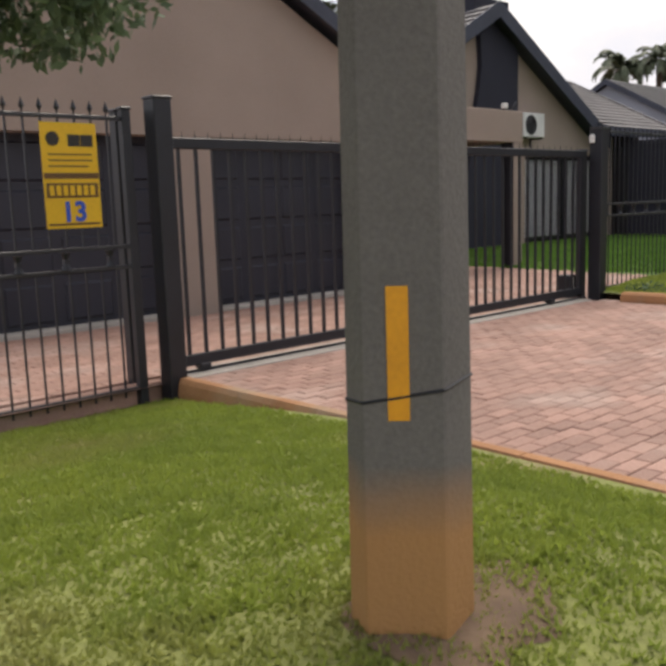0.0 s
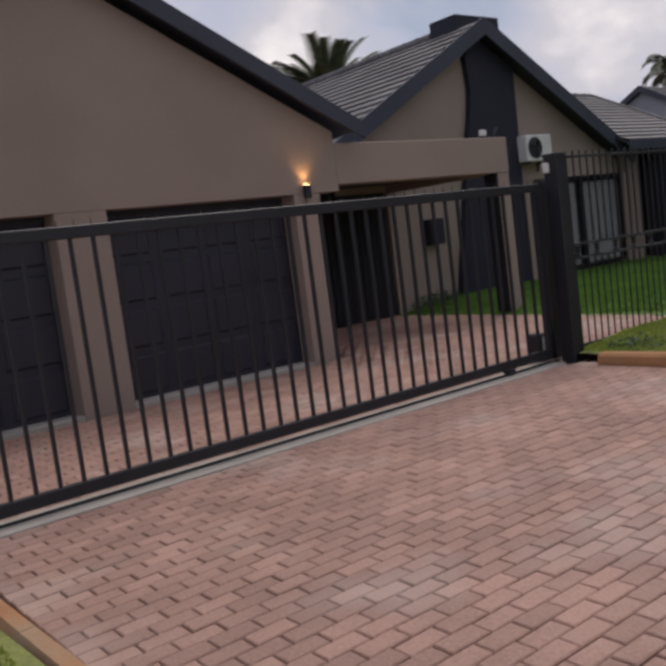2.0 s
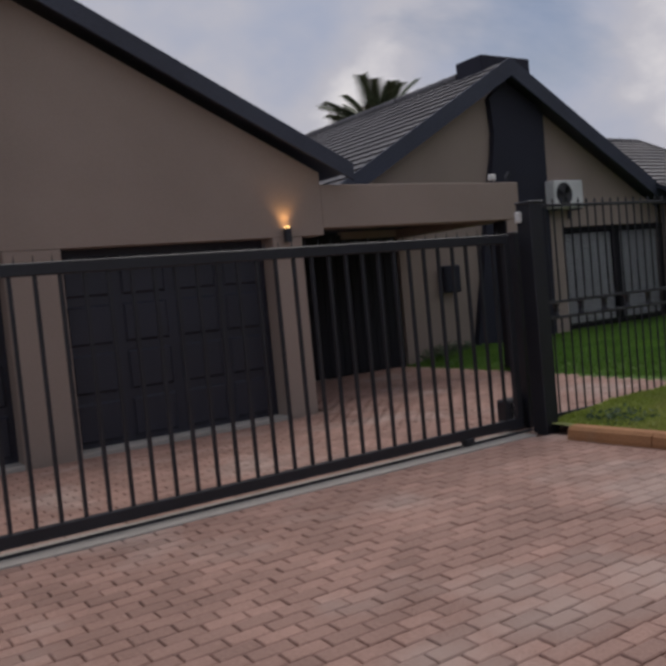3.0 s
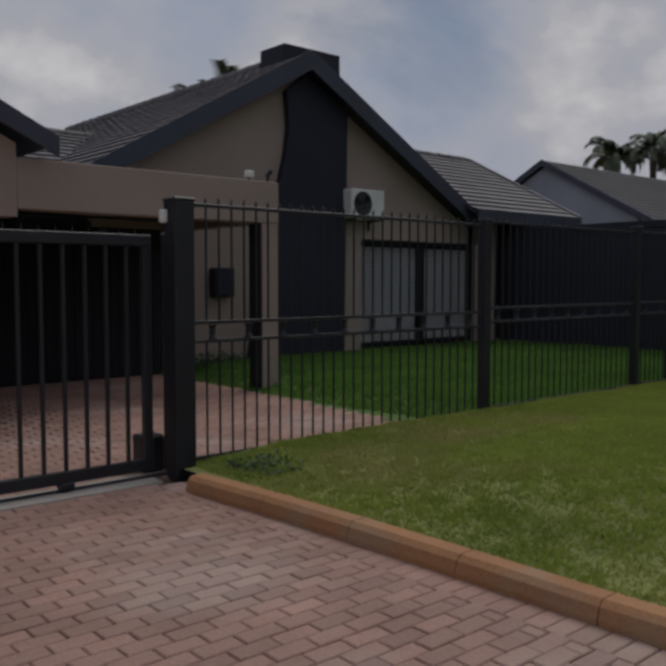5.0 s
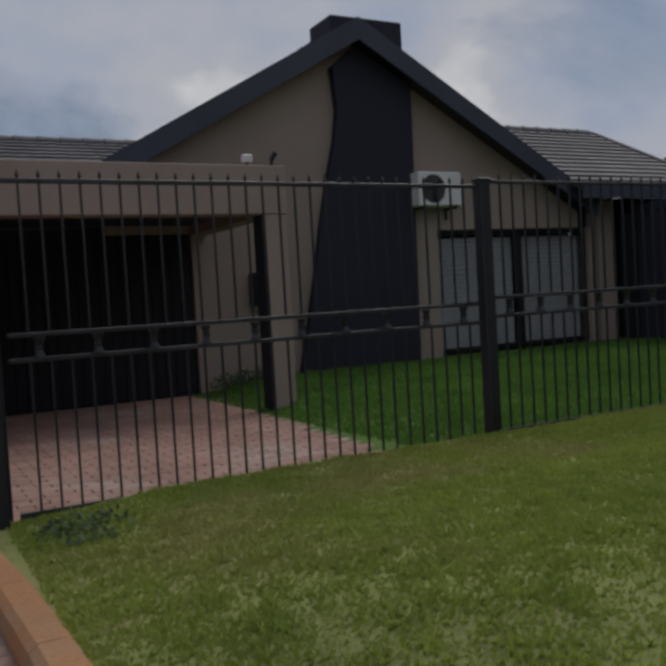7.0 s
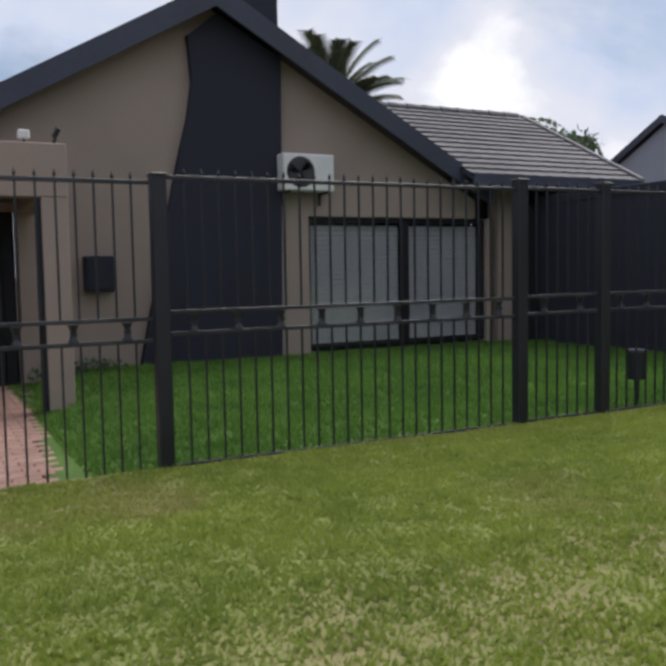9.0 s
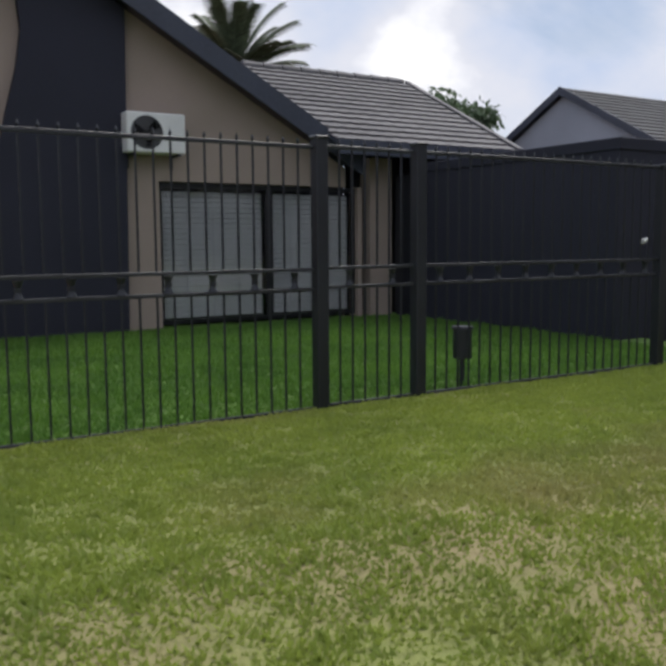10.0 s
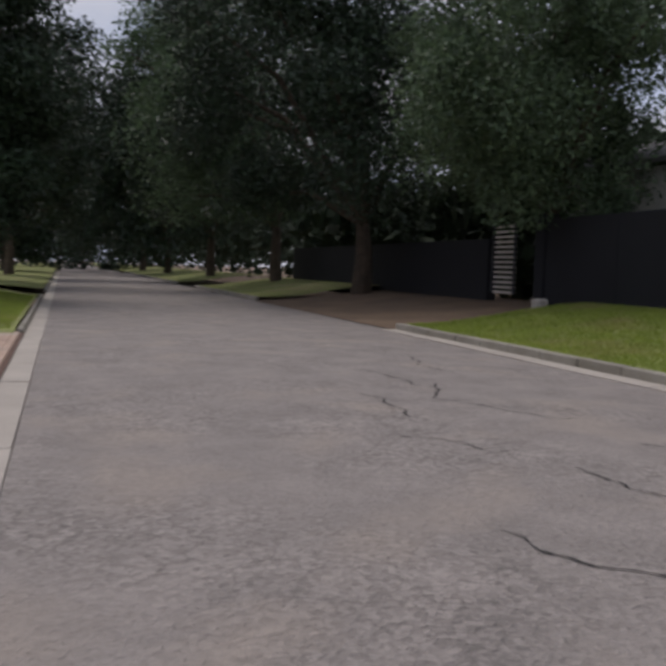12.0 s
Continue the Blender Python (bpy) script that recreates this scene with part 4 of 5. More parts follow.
for i in range(10):
    bm = bm_new()
    box(bm, i * 0.485 + 0.003, i * 0.485 + 0.482, -0.02, 0.02, 0.03, 2.05, 0.004)
    part("panel", bm, BLACKWALL, bgt)
for z in (0.0, 2.051):
    bm = bm_new()
    box(bm, 0, 4.85, -0.03, 0.03, z, z + 0.06 if z else 0.029)
    part("rail", bm, STEEL, bgt)
steel_post("gate_post", "steel gate post with pale cap", 30.36, 5.5, 0.12, 0.05, 2.5)
shw = thing("sheet_fence", "blue-grey ribbed sheet fence with rusty foot", "fence", (30.45, 5.5, 0.05))
for i in range(24):
    bm = bm_new()
    box(bm, i * 0.5 + 0.003, i * 0.5 + 0.496, -0.02 - 0.008 * (i % 2), 0.02, 0.0, 2.3 + 0.3 * ease((i - 5) / 3), 0.006)
    part("sheet", bm, SHEET, shw)
bp = thing("lidded_bin", "small pale green bin with blue lid on the grass", "bin", (23.6, 4.25, verge_z(23.6, 4.25) - 0.02))
bm = bm_new()
tube(bm, (0, 0, 0), (0, 0, 0.40), 0.13, 0.15, 24)
part("body", bm, PAIL, bp)
bm = bm_new()
tube(bm, (0, 0, 0.40), (0, 0, 0.44), 0.16, 0.16, 24)
tube(bm, (0, 0, 0.44), (0, 0, 0.475), 0.155, 0.135, 24)
part("lid", bm, BLUE, bp)
bl = thing("garden_lamp", "black garden bollard lamp on the lawn edge", "lamp", (18.3, 5.68, 0.2))
bm = bm_new()
tube(bm, (0, 0, 0), (0, 0, 0.28), 0.025, None, 10)
part("stem", bm, STEEL, bl)
bm = bm_new()
tube(bm, (0, 0, 0.26), (0, 0, 0.52), 0.085, 0.085, 18)
part("head", bm, STEEL, bl)
bm = bm_new()
tube(bm, (0, 0, 0.521), (0, 0, 0.545), 0.1, 0.095, 18)
part("cap", bm, RAILSTEEL, bl)

# neighbouring house
nb = thing("neighbour_house", "grey-blue plastered neighbouring house with dark tiled roof", "house", (0, 0, 0))
NX, NYR, NZR = 32.43, 18.0, 5.95
bm = bm_new()
a = [bm.verts.new(p) for p in ((NX + 0.15, 14.3, 0), (NX + 0.15, 21.7, 0), (NX + 0.15, 21.7, 3.7), (NX + 0.15, NYR, 5.75), (NX + 0.15, 14.3, 3.7))]
f = bm.faces.new(a)
r = bmesh.ops.extrude_face_region(bm, geom=[f])
bmesh.ops.translate(bm, verts=[v for v in r["geom"] if isinstance(v, bmesh.types.BMVert)], vec=(13, 0, 0))
bmesh.ops.recalc_face_normals(bm, faces=bm.faces)
part("wall", bm, NBWALL, nb)
for ye in (13.7, 22.3):
    ze = NZR - 0.55 * abs(ye - NYR)
    bm = bm_new()
    slab(bm, [(NX, ye, ze), (46.0, ye, ze), (46.0, NYR, NZR), (NX, NYR, NZR)], 0.06)
    rf = part("roof", bm, FASCIA, nb)
    if ye < NYR:
        courses(rf, (NX, ye, ze), (13.5, 0, 0), (0, NYR - ye, NZR - ze), 17, NBTILE)
    bm = bm_new()
    slab(bm, [(NX - 0.05, ye, ze + 0.05), (NX - 0.004, ye, ze + 0.05), (NX - 0.004, NYR, NZR + 0.05), (NX - 0.05, NYR, NZR + 0.05)], 0.24)
    part("barge_board", bm, FASCIA, nb)
nw = thing("lean_to", "pale sheet roof on a dark barge beside the tiled roof", "roof", (0, 0, 0))
bm = bm_new()
slab(bm, [(37.6, 13.4, 5.05), (38.5, 14.0, 5.3), (49.9, 14.3, 4.2), (47.6, 13.4, 3.23)], 0.08)
part("sheeting", bm, PALEROOF, nw)
bm = bm_new()
slab(bm, [(37.6, 13.3, 5.06), (37.6, 13.39, 5.06), (47.6, 13.39, 3.24), (47.6, 13.3, 3.24)], 0.34)
part("barge_board", bm, FASCIA, nw)
bm = bm_new()
box(bm, 38.9, 47.2, 13.5, 14.2, 0, 3.1)
part("wall", bm, NBWALL, nw)
fh = thing("far_house", "small far house with brown roof and pale barge", "house", (0, 0, 0))
bm = bm_new()
prism(bm, [(62, 0), (72, 0), (72, 3.2), (67, 5.4), (62, 3.2)], 13, 20)
part("wall", bm, TAN, fh)
bm = bm_new()
slab(bm, [(67, 12.6, 5.6), (61.6, 12.6, 3.2), (61.6, 20.4, 3.2), (67, 20.4, 5.6)], 0.15)
slab(bm, [(67, 12.6, 5.6), (72.4, 12.6, 3.2), (72.4, 20.4, 3.2), (67, 20.4, 5.6)], 0.15)
part("roof", bm, TILE, fh)
bm = bm_new()
prism(bm, [(67, 5.75), (61.5, 3.3), (61.5, 3.0), (67, 5.4), (72.5, 3.0), (72.5, 3.3)], 12.45, 12.59)
part("barge_board", bm, WHITE, fh)
gp = thing("entrance_pillar", "pale plastered entrance pillar, its recess a flat black plate of shade", "pillar", (48.5, 4.6, 0.2))
bm = bm_new()
box(bm, -0.5, 0.5, -0.35, 0.35, 0, 2.1, 0.02)
box(bm, -0.58, 0.58, -0.42, 0.42, 2.101, 2.25, 0.02)
part("body", bm, THRESH, gp)
# flat black plate paints the shade of a recess; nothing is hollowed
bm = bm_new()
box(bm, -0.503, -0.498, -0.1, 0.15, 0.5, 1.6)
part("niche_shade", bm, BLACKWALL, gp)

# south side of the street
sw = thing("boundary_wall", "black painted boundary wall across the street", "wall", (0, 0, 0))
for i in range(10):
    bm = bm_new()
    box(bm, 5.4 + i * 3.05, 5.4 + i * 3.05 + 3.04, -12.7, -12.45, 0.3, 2.85, 0.01)
    part("bay", bm, BLACKWALL, sw)
bm = bm_new()
box(bm, 35.95, 36.4, -12.85, -12.4, 0.3, 3.0, 0.02)
part("pillar", bm, BLACKWALL, sw)
sh = thing("south_house", "pale house with grey roof behind the boundary wall", "house", (0, 0, 0))
bm = bm_new()
box(bm, 26, 39.8, -22, -15.5, 0, 4.4)
part("wall", bm, WHITE, sh)
bm = bm_new()
slab(bm, [(25.5, -15.0, 4.56), (40.4, -15.0, 4.56), (40.4, -18.8, 6.1), (25.5, -18.8, 6.1)], 0.15)
part("roof", bm, TILE, sh)
for x in (28.4, 32.4, 36.4):
    bm = bm_new()
    box(bm, x, x + 1.4, -15.52, -15.47, 2.5, 3.9)
    part("window", bm, GRILLE, sh)
gs = thing("slat_gate", "pale horizontal-slat gate across the street", "gate", (37.7, -12.6, 0.75))
for i in range(14):
    bm = bm_new()
    box(bm, 0, 1.3, -0.02, 0.02, i * 0.15, i * 0.15 + 0.075)
    part("slat", bm, THRESH, gs)
for x in (0.0, 1.3):
    bm = bm_new()
    box(bm, x - 0.04, x + 0.04, 0.021, 0.08, 0, 2.2)
    part("stile", bm, STEEL, gs)
bm = bm_new()
box(bm, 39.2, 62.0, -12.8, -12.5, 0.2, 2.4)
whole("wall_south_2", bm, BLACKWALL, "dark garden wall in tree shade", "wall", kind="structure")
ms = thing("marker_stone", "small pale marker stone on the grass", "stone", (35.2, -11.9, 0.42))
bm = bm_new()
box(bm, -0.2, 0.2, -0.15, 0.15, -0.05, 0.3, 0.05)
part("block", bm, THRESH, ms)

# ---- plants ----


def tree(name, label, base, trunk_h, r, centre, radii, clumps, leaves, size, mat, seed, lean=(0, 0)):
    rs = np.random.RandomState(seed)
    t = thing(name, label, "tree", base)
    bm = bm_new()
    fork = Vector((lean[0], lean[1], trunk_h))
    mid = fork * 0.5 + Vector((rs.uniform(-0.1, 0.1), rs.uniform(-0.1, 0.1), 0))
    tube(bm, (0, 0, -0.15), mid, r * 1.25, r, 10)
    tube(bm, mid - Vector((0, 0, 0.03)), fork, r, r * 0.8, 10)
    cents = []
    c = Vector(centre)
    for i in range(clumps):
        d = Vector(rs.normal(size=3)).normalized() * (0.35 + 0.65 * rs.rand() ** 0.6)
        cents.append(c + Vector((d.x * radii[0], d.y * radii[1], d.z * radii[2])))
    for p in cents[: min(clumps, 14)]:
        q = fork.lerp(p, 0.5) + Vector((0, 0, 0.15 * (p - fork).length))
        tube(bm, fork, q, r * 0.5, r * 0.3, 7)
        tube(bm, q, p, r * 0.3, r * 0.08, 6)
    part("trunk", bm, BARK, t)
    n = leaves
    ci = rs.randint(0, clumps, n)
    cr = (0.28 + 0.2 * rs.rand(clumps)) * (sum(radii) / 3) * (0.75 if clumps > 30 else 1.0)
    d = rs.normal(size=(n, 3))
    d /= np.linalg.norm(d, axis=1)[:, None]
    pos = np.array([tuple(p) for p in cents])[ci] + d * (cr[ci] * rs.rand(n) ** 0.45)[:, None] * np.array([1, 1, 0.8])
    ax = rs.normal(size=(n, 3))
    ax[:, 2] -= 0.5
    ax /= np.linalg.norm(ax, axis=1)[:, None]
    sd = np.cross(ax, rs.normal(size=(n, 3)))
    sd /= np.linalg.norm(sd, axis=1)[:, None]
    s = (size * (0.6 + 0.8 * rs.rand(n)))[:, None]
    v = np.stack([pos, pos + ax * s * 0.5 + sd * s * 0.22, pos + ax * s, pos + ax * s * 0.5 - sd * s * 0.22], 1).reshape(-1, 3)
    f = np.arange(n * 4).reshape(-1, 4)
    me = bpy.data.meshes.new("crown")
    me.vertices.add(n * 4)
    me.vertices.foreach_set("co", v.ravel())
    me.loops.add(n * 4)
    me.loops.foreach_set("vertex_index", f.ravel())
    me.polygons.add(n)
    me.polygons.foreach_set("loop_start", np.arange(n) * 4)
    me.update(calc_edges=True)
    me.materials.append(mat)
    o = new("crown", me)
    o.parent = t
    return t


def palm(name, label, base, h, r, count, length, seed, droop=1.0, width=0.05, mat=None):
    rs = np.random.RandomState(seed)
    t = thing(name, label, "palm tree", base)
    bm = bm_new()
    for i in range(8):
        tube(bm, (0, 0, h * i / 8 - 0.1), (0, 0, h * (i + 1) / 8), r * (1.15 - 0.03 * i), r * (1.0 - 0.03 * i), 10)
    part("trunk", bm, BARK, t)
    verts, faces = [], []
    for k in range(count):
        az = k * 2.399 + rs.uniform(-0.2, 0.2)
        el = rs.uniform(-0.15, 1.35)
        ln = length * rs.uniform(0.8, 1.1)
        p = Vector((0, 0, h))
        hd = Vector((math.cos(az), math.sin(az), 0))
        side = Vector((-hd.y, hd.x, 0))
        seg = 14
        for s in range(seg):
            e = el - droop * 1.5 * (s / seg) ** 1.6
            d = hd * math.cos(e) + Vector((0, 0, math.sin(e)))
            q = p + d * ln / seg
            up = side.cross(d)
            b = len(verts)
            w = 0.018 * (1 - s / seg) + 0.004
            verts += [p + side * w, p - side * w, q - side * w, q + side * w]
            faces.append((b, b + 1, b + 2, b + 3))
            if s > 1:
                for sg in (-1, 1):
                    for m in (0.0, 0.5):
                        st = p.lerp(q, m)
                        tipp = st + (side * sg * 0.75 + d * 0.65 + up * 0.25) * ln * 0.2 * (1.15 - 0.7 * abs(s / seg - 0.45))
                        tipp.z -= 0.04 * ln * droop
                        b = len(verts)
                        verts += [st, st + d * width, tipp, st - d * width]
                        faces.append((b, b + 1, b + 2, b + 3))
            p = q
    raw("fronds", verts, faces, mat or PALMLEAF, t)
    return t


# overhanging tree beside the pole, street trees and palms
tree("verge_tree", "small-leaved tree that hangs over the verge", (0.1, 3.6, 0.24), 2.2, 0.11, (1.55, 0.1, 2.27), (0.9, 0.7, 0.42), 34, 9000, 0.07, LEAF2, 3)
# second tree, out of view: its added crown darkens the pole's front
tree("verge_tree", "unseen broad-crowned tree added to shade the front of the pole", (-2.4, 3.2, 0.1), 3.2, 0.2, (0.8, -1.4, 5.0), (2.9, 2.7, 1.7), 50, 16000, 0.2, LEAF2, 4)
tree("street_tree", "large dark street tree on the far verge", (46.5, 3.3, 0.3), 2.4, 0.26, (0.3, -0.9, 7.6), (3.0, 2.5, 5.6), 70, 70000, 0.2, LEAF, 11)
tree("street_tree", "tall dark street tree in a row", (62, 4.5, 0.2), 3, 0.3, (0, -1.3, 10), (5.0, 4.4, 7.0), 50, 30000, 0.28, LEAF, 12)
tree("street_tree", "tall dark street tree in a row", (78, 3.5, 0.2), 3, 0.3, (0, -2.0, 10), (5, 4.8, 7.0), 44, 22000, 0.32, LEAF, 13)
tree("street_tree", "broad dark street tree over the road", (47, -11.2, 0.5), 2.6, 0.34, (0, 1.6, 8.6), (6.4, 6.2, 6.4), 70, 80000, 0.2, LEAF, 21)
tree("street_tree", "grey-green tree before the boundary wall", (37.5, -13.6, 0.5), 2.6, 0.24, (-1.2, 1.2, 7.0), (5.6, 3.8, 4.6), 90, 100000, 0.16, LEAF2, 22)
tree("street_tree", "large dark tree behind the boundary wall", (31, -22.8, 0.3), 4, 0.3, (1, 1.0, 8.6), (8.0, 4, 4.2), 60, 50000, 0.22, LEAF, 23)
tree("street_tree", "tall grey-green street tree in a row", (60, -11, 0.4), 3, 0.3, (0, 2.2, 10), (6.5, 6.2, 7.5), 60, 42000, 0.26, LEAF2, 24)
tree("street_tree", "tall dark street tree in a row", (78, -10.5, 0.4), 3, 0.3, (0, 1.5, 11), (7, 6, 9), 80, 50000, 0.32, LEAF, 25)
tree("street_tree", "tall dark street tree in a row", (100, -10, 0.4), 3, 0.3, (0, 1.5, 11), (8, 6, 9), 80, 20000, 0.6, LEAF, 26)
tree("street_tree", "tall dark street tree in a row", (98, 5, 0.2), 3, 0.3, (0, 0, 8), (7, 5, 6.5), 60, 14000, 0.6, LEAF, 27)
tree("street_tree", "far trees that close the street", (150, -3, 0.0), 3, 0.3, (0, 0, 8), (10, 18, 9), 70, 14000, 0.9, LEAF, 28)
tree("street_tree", "tall dark street tree that leans over the road", (122, -9.5, 0.3), 3, 0.35, (0, 6, 11), (9, 9, 9), 80, 30000, 0.5, LEAF, 29)
tree("garden_tree", "round dark tree behind the neighbouring gate", (50, 12.3, 0), 3.0, 0.25, (0, 0, 6.2), (2.7, 2.7, 2.8), 120, 50000, 0.18, LEAF, 31)
tree("garden_tree", "grey-green bush behind the wing roof", (31, 22, 0), 3.0, 0.2, (0, 0, 5.0), (2.0, 1.6, 1.3), 26, 7000, 0.25, LEAF2, 32)
palm("palm", "feathery palm behind the house roof", (27.9, 31.0, 0), 7.9, 0.35, 60, 3.4, 5, 0.5, 0.08)
palm("palm", "far palm above the neighbouring roof", (75.1, 40.3, 0), 12.7, 0.33, 40, 3.3, 7, 1.4, 0.09)
palm("palm", "far palm above the neighbouring roof", (76.8, 37.5, 0), 13.2, 0.33, 40, 3.3, 8, 1.4, 0.09)
palm("palm", "palm beside the round garden tree", (49.3, 14.6, 0), 6.6, 0.22, 34, 2.2, 9, 1.4, 0.08)
palm("palm", "dark palm beside the street tree", (46, 4.9, 0), 7.3, 0.18, 60, 2.6, 10, 1.3, 0.07)


def bush(name, label, centre, radii, n, size, mat, seed, flowers=0):
    rs = np.random.RandomState(seed)
    d = rs.normal(size=(n, 3))
    d /= np.linalg.norm(d, axis=1)[:, None]
    d[:, 2] = np.abs(d[:, 2])
    pos = np.array(centre) + d * np.array(radii) * (rs.rand(n) ** 0.4)[:, None]
    verts, faces = [], []
    for p in pos:
        a = Vector(rs.normal(size=3)).normalized()
        b = a.cross(Vector(rs.normal(size=3))).normalized()
        k = len(verts)
        p = Vector(p)
        verts += [p, p + a * size * 0.5 + b * size * 0.25, p + a * size, p + a * size * 0.5 - b * size * 0.25]
        faces.append((k, k + 1, k + 2, k + 3))
    t = thing(name, label, "shrub", centre)
    o = raw("foliage", verts, faces, mat, t)
    o.location = -Vector(centre)
    if flowers:
        for i in range(flowers):
            p = Vector((rs.uniform(-1, 1) * radii[0] * 0.8, rs.uniform(-1, 1) * radii[1] * 0.8, radii[2] * rs.uniform(0.8, 1.1)))
            bm = bm_new()
            bmesh.ops.create_icosphere(bm, subdivisions=2, radius=0.09, matrix=Matrix.Translation(p))
            for v in bm.verts:
                v.co += (v.co - p) * rs.uniform(-0.35, 0.25)
            part("flower_head", bm, WHITE, t, "white flower head")
    return t


for i in range(8):
    bush("shrub", "leafy shrub in the bed along the sheet fence", (33.6 + i * 1.7, 5.0 - 0.06 * i, 0.3), (1.0, 0.75, 0.75 + 0.3 * (i % 3)), 900, 0.14, LEAF if i % 2 else LEAF2, 50 + i, 3 if i in (1, 2) else 0)
bush("shrub", "low plants at the foot of the house wall", (14.1, 11.5, 0.2), (0.7, 0.25, 0.22), 500, 0.07, LEAF2, 61)
bush("shrub", "low weeds at the foot of the gate post", (10.35, 4.9, 0.14), (0.35, 0.4, 0.1), 420, 0.05, LEAF2, 62)


def hedge(name, label, x0, x1, y0, y1, z1, n, seed):
    rs = np.random.RandomState(seed)
    verts, faces = [], []
    for i in range(n):
        p = Vector((rs.uniform(x0, x1), rs.uniform(y0, y1), 0))
        p.z = z1 * (0.75 + 0.25 * noise.noise(Vector((p.x * 0.12, p.y * 0.1, 5)))) * rs.rand() ** 0.5
        a = Vector(rs.normal(size=3)).normalized() * rs.uniform(0.5, 1.2)
        b = a.cross(Vector(rs.normal(size=3))).normalized() * 0.35
        k = len(verts)
        verts += [p, p + a * 0.5 + b, p + a, p + a * 0.5 - b]
        faces.append((k, k + 1, k + 2, k + 3))
    return tagged(raw(name, verts, faces, FARWOOD), label, "woods", kind="stuff")


hedge("far_woods", "dense dark garden trees far along the street", 66, 190, -34, -14, 11, 9000, 70)
hedge("far_woods", "dense dark garden trees behind the south wall", 37, 70, -32, -15, 7, 9000, 73)
hedge("far_woods", "dense dark trees behind the pale house", 16, 37, -36, -24, 10, 7000, 74)
hedge("far_woods", "dense dark garden trees far along the street", 75, 190, 9, 30, 8, 6000, 71)
hedge("far_woods", "dense dark garden trees beyond the end of the street", 185, 215, -40, 40, 14, 5000, 72)


# ---- grass blades ----
def blades(name, label, count, region, zf, h, mat, seed, worn=False):
    rs = np.random.RandomState(seed)
    xs, ys = region(rs, count)
    grid = rs.rand(97, 97)

    def tufts(size):
        u, v = xs / size, ys / size
        i, j = np.floor(u).astype(int), np.floor(v).astype(int)
        a, b = u - i, v - j
        a, b = a * a * (3 - 2 * a), b * b * (3 - 2 * b)
        g = lambda p, q: grid[p % 97, q % 97]
        return (g(i, j) * (1 - a) + g(i + 1, j) * a) * (1 - b) + (g(i, j + 1) * (1 - a) + g(i + 1, j + 1) * a) * b

    if worn:
        # thinner, patchy growth towards the street
        keep = rs.rand(len(xs)) < 0.25 + 0.75 * np.clip(0.35 * (ys - 1.2) + 1.3 * tufts(0.45), 0, 1)
        xs, ys = xs[keep], ys[keep]
    n = len(xs)
    zs = np.array([zf(a, b) for a, b in zip(xs, ys)])
    ang = rs.rand(n) * math.tau
    hh = h * (0.5 + rs.rand(n)) * (0.45 + 1.1 * tufts(0.11))
    w = 0.006 + 0.006 * rs.rand(n)
    lx, ly = rs.normal(size=n) * hh * 0.55, rs.normal(size=n) * hh * 0.55
    v = np.zeros((n, 3, 3))
    v[:, 0] = np.stack([xs + np.cos(ang) * w, ys + np.sin(ang) * w, zs - 0.004], 1)
    v[:, 1] = np.stack([xs - np.cos(ang) * w, ys - np.sin(ang) * w, zs - 0.004], 1)
    v[:, 2] = np.stack([xs + lx, ys + ly, zs + hh], 1)
    me = bpy.data.meshes.new(name)
    me.vertices.add(n * 3)
    me.vertices.foreach_set("co", v.ravel())
    me.loops.add(n * 3)
    me.loops.foreach_set("vertex_index", np.arange(n * 3))
    me.polygons.add(n)
    me.polygons.foreach_set("loop_start", np.arange(n) * 3)
    me.update(calc_edges=True)
    me.materials.append(mat)
    return tagged(new(name, me), label, "grass", kind="stuff")


def clumpy(x0, x1, y0, y1):
    def f(rs, n):
        xs, ys = rs.uniform(x0, x1, n), rs.uniform(y0, y1, n)
        return xs, ys
    return f


def right_region(rs, n):
    ys = rs.uniform(0.71, 5.45, n)
    us = rs.rand(n)
    e = 24.2 + 3.0 * ((ys - 0.7) / 4.85) ** 0.45
    return 9.96 + us * (e - 9.99), ys


blades("grass_blades", "short mown grass blades, green with dry straw", 420000, right_region, verge_z, 0.021, BLADE, 81, True)
blades("grass_blades", "short mown grass blades beside the pole", 170000, clumpy(-1.5, 3.56, 0.72, 5.45), verge_left_z, 0.021, BLADE, 82, True)
blades("lawn_blades", "dense green lawn blades behind the fence", 130000, clumpy(13.2, 22.0, 5.6, 11.7), lambda x, y: lawn_z(x, y), 0.04, LAWNBLADE, 83)
blades("grass_blades", "short grass blades on the far verge", 50000, clumpy(32.3, 46, 0.85, 5.2), verge_far_z, 0.05, BLADE, 84)
blades("grass_blades", "short grass blades across the street", 60000, clumpy(22, 33.5, -12, -7.4), south_z, 0.05, BLADE, 85)

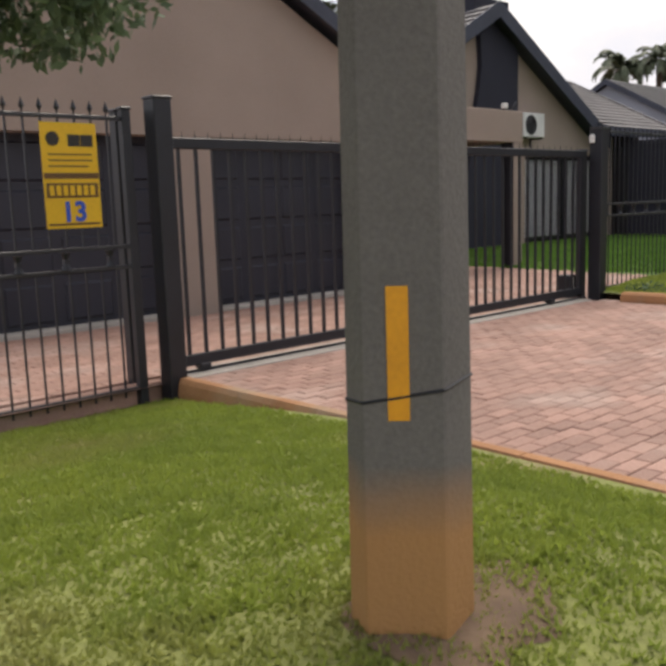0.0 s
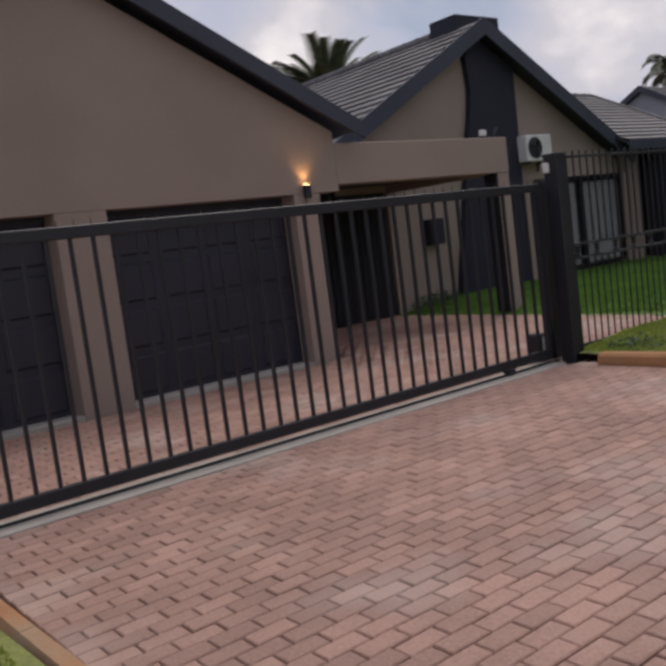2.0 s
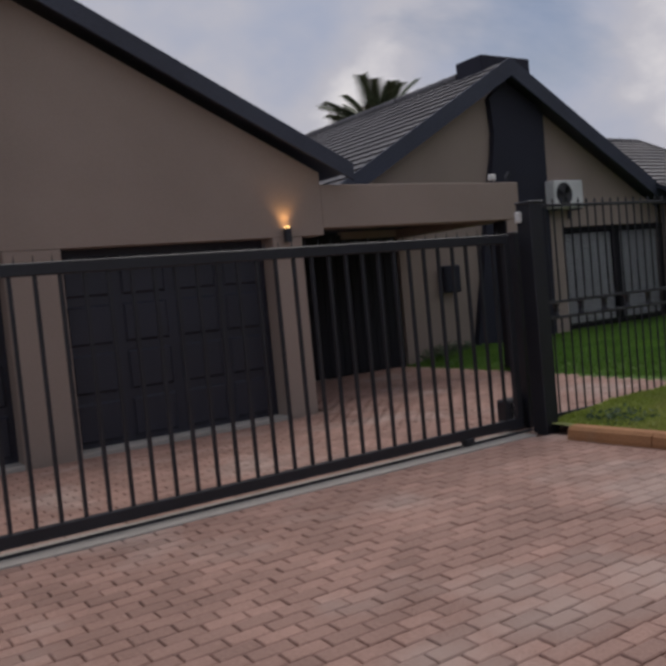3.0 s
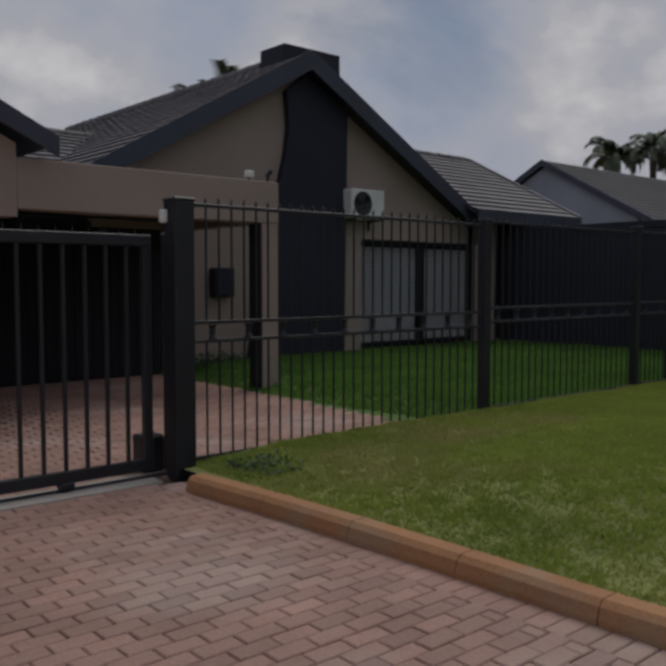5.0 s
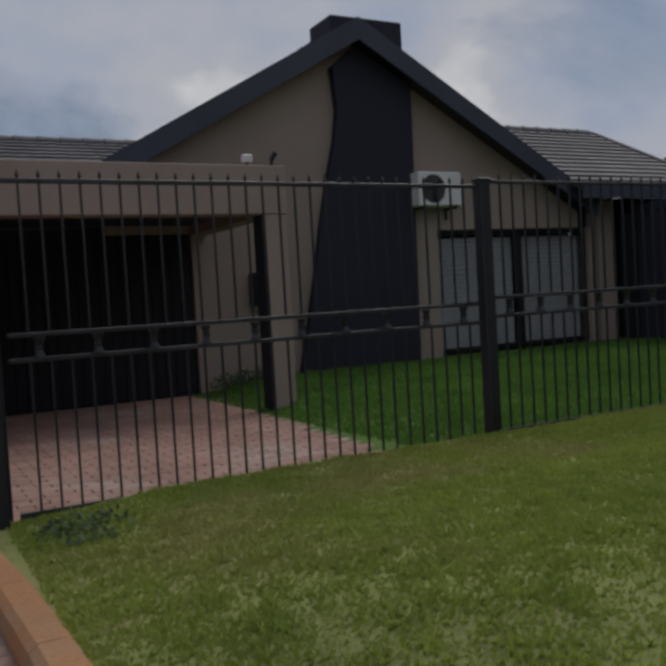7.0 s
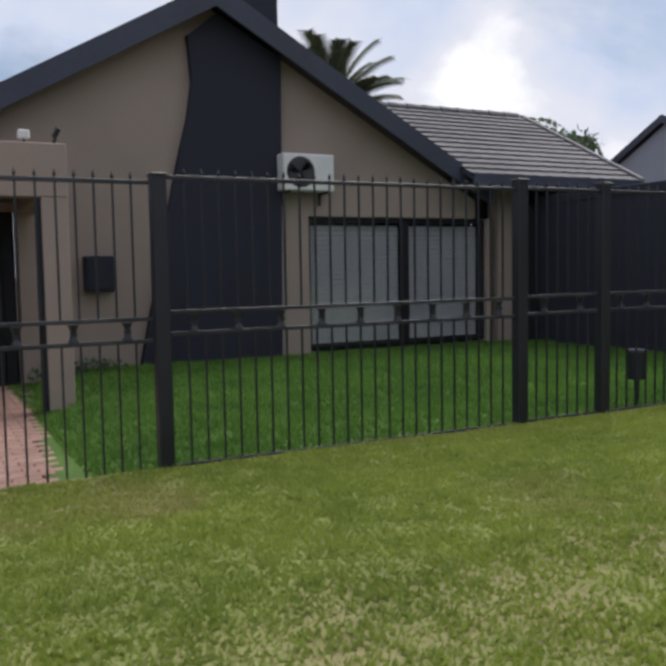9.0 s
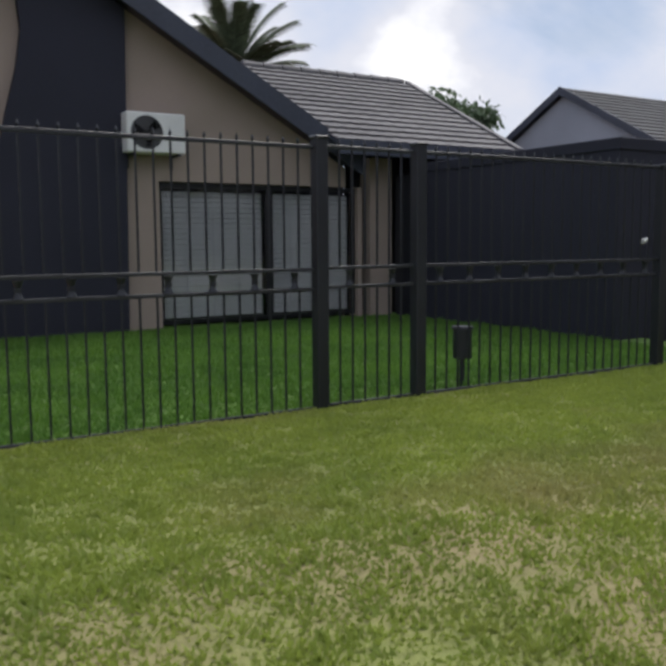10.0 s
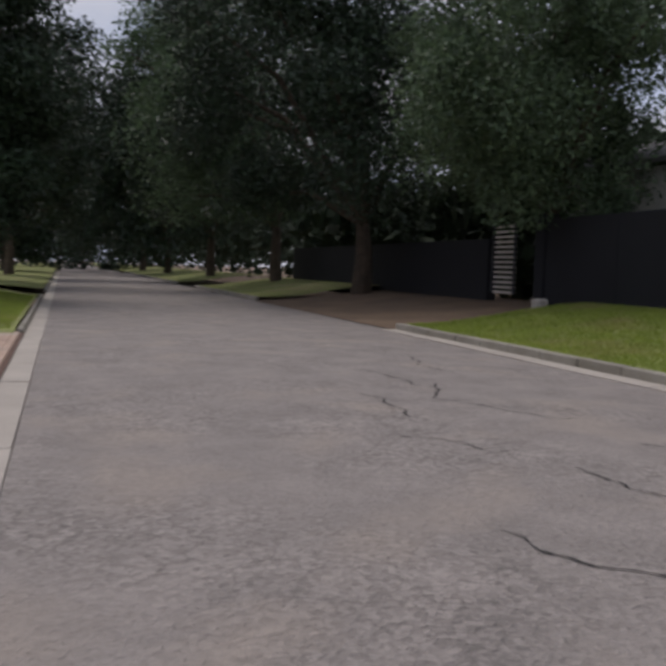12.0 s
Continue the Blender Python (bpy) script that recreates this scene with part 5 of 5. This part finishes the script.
# ---- road cracks ----
cr = thing("road_cracks", "dark cracks that wander over the asphalt", "crack", (0, 0, 0), kind="structure")
rs = np.random.RandomState(91)
for cx, cy, ang, ln in ((21.0, -3.4, 0.35, 2.4), (23.6, -3.9, 0.5, 1.4), (20.2, -3.6, 0.9, 0.9), (25.0, -4.2, -0.2, 1.6), (19.9, -2.2, 0.2, 1.2), (28, -5, 0.3, 2.0), (18.9, -3.0, 0.1, 1.6), (22.2, -2.6, 0.7, 1.0), (24.4, -3.0, 0.25, 1.5), (26.5, -3.6, 0.4, 1.8), (21.6, -4.4, 0.1, 1.3)):
    verts, faces = [], []
    p, a = Vector((cx, cy, 0)), ang + math.pi
    for i in range(int(ln / 0.07)):
        a += rs.normal() * 0.5
        a += (ang + math.pi - a) * 0.2
        q = p + Vector((math.cos(a), math.sin(a), 0)) * 0.07
        w = 0.003 + 0.009 * rs.rand()
        sd = Vector((-math.sin(a), math.cos(a), 0)) * w
        k = len(verts)
        for r_ in (p + sd, p - sd, q - sd, q + sd):
            verts.append((r_.x, r_.y, 0.05 * math.sin(math.pi * (0.28 - r_.y) / 7.43) + 0.009))
        faces.append((k, k + 1, k + 2, k + 3))
        p = q
    raw("crack", verts, faces, CRACK, cr)

# ---- clay pavers ----
paving = thing("paving", "weathered red clay pavers laid in stretcher bond", "paving", (0, 0, 0), kind="structure")


def paver_verts(lx, ly, h=0.022):
    c = 0.006
    v = []
    for z, k in ((0, 0), (h - c, 0), (h, c)):
        v += [(-lx / 2 + k, -ly / 2 + k, z), (lx / 2 - k, -ly / 2 + k, z), (lx / 2 - k, ly / 2 - k, z), (-lx / 2 + k, ly / 2 - k, z)]
    f = [(8, 9, 10, 11)]
    for a in (0, 4):
        for i in range(4):
            f.append((a + i, a + (i + 1) % 4, a + 4 + (i + 1) % 4, a + 4 + i))
    return v, f


PV, PFACE = paver_verts(0.208, 0.102)
pme = bpy.data.meshes.new("paver")
pme.from_pydata(PV, [], PFACE)
pme.materials.append(PAVER1)
BV, BF = paver_verts(0.102, 0.208)
prs = random.Random(5)
sv, sf = [], []


def drive_top(x, y):
    return drive_level(x, y) - 0.012 + 0.004 * noise.noise(Vector((x * 0.7, y * 0.7, 2)))


def lay(x, y, verts, faces, z, yaw):
    k = len(sv)
    c, s = math.cos(yaw), math.sin(yaw)
    tx, ty = prs.uniform(-0.012, 0.012), prs.uniform(-0.012, 0.012)
    for a, b, h in verts:
        sv.append((x + a * c - b * s, y + a * s + b * c, z + h + a * tx + b * ty))
    for f in faces:
        sf.append(tuple(k + i for i in f))


singles = 0
row = 0
y = 0.66
while y < 11.85:
    x = (3.86 if y < 5.4 else -2.6) + (0.106 if row % 2 else 0.0)
    xend = 9.56 if y < 5.4 else 12.95 + 0.08 * max(0, y - 5.5)
    while x < xend:
        if not (5.36 < y < 5.73 and x < 9.9) and not (9.0 < y and x < 9.9):
            z = drive_top(x, y) + prs.uniform(-0.003, 0.003)
            yaw = prs.uniform(-0.02, 0.02)
            if 5.2 < x < 8.6 and 1.55 < y < 3.4 and singles < 300:
                o = new("paver", pme)
                o.parent = paving
                o.location = (x, y, z)
                o.rotation_euler = (prs.uniform(-0.012, 0.012), prs.uniform(-0.012, 0.012), yaw)
                singles += 1
            else:
                lay(x, y, PV, PFACE, z, yaw)
        x += 0.214
    if y < 5.36:
        # cut pavers close both ends of a row
        gap = 9.61 - (x - 0.214 + 0.104)
        if gap > 0.03:
            v, f = paver_verts(gap - 0.008, 0.102)
            lay(9.61 - gap / 2, y, v, f, drive_top(9.5, y), 0)
        if row % 2:
            v, f = paver_verts(0.1, 0.102)
            lay(3.808, y, v, f, drive_top(3.7, y), 0)
    y += 0.108
    row += 1
y = 0.7
while y < 5.3:
    lay(9.72, y, PV, PFACE, drive_top(9.72, y), 0.0)
    y += 0.108
rest = raw("paver_field", sv, sf, PAVER, paving)
tagged(rest, kind="stuff")

sv, sf = [], []
for i in range(60):
    for j in range(44):
        x, y = 24.4 + i * 0.214 + (0.107 if j % 2 else 0), 0.72 + j * 0.108
        if x > verge_right_end(y) + 0.12 and x < 32.1:
            lay(x, y, PV, PFACE, 0.045 + prs.uniform(-0.002, 0.002), 0)
far_paving = raw("neighbour_paving", sv, sf, PALEPAVER)
tagged(far_paving, "pale worn pavers of the neighbouring drive", "paving", kind="stuff")
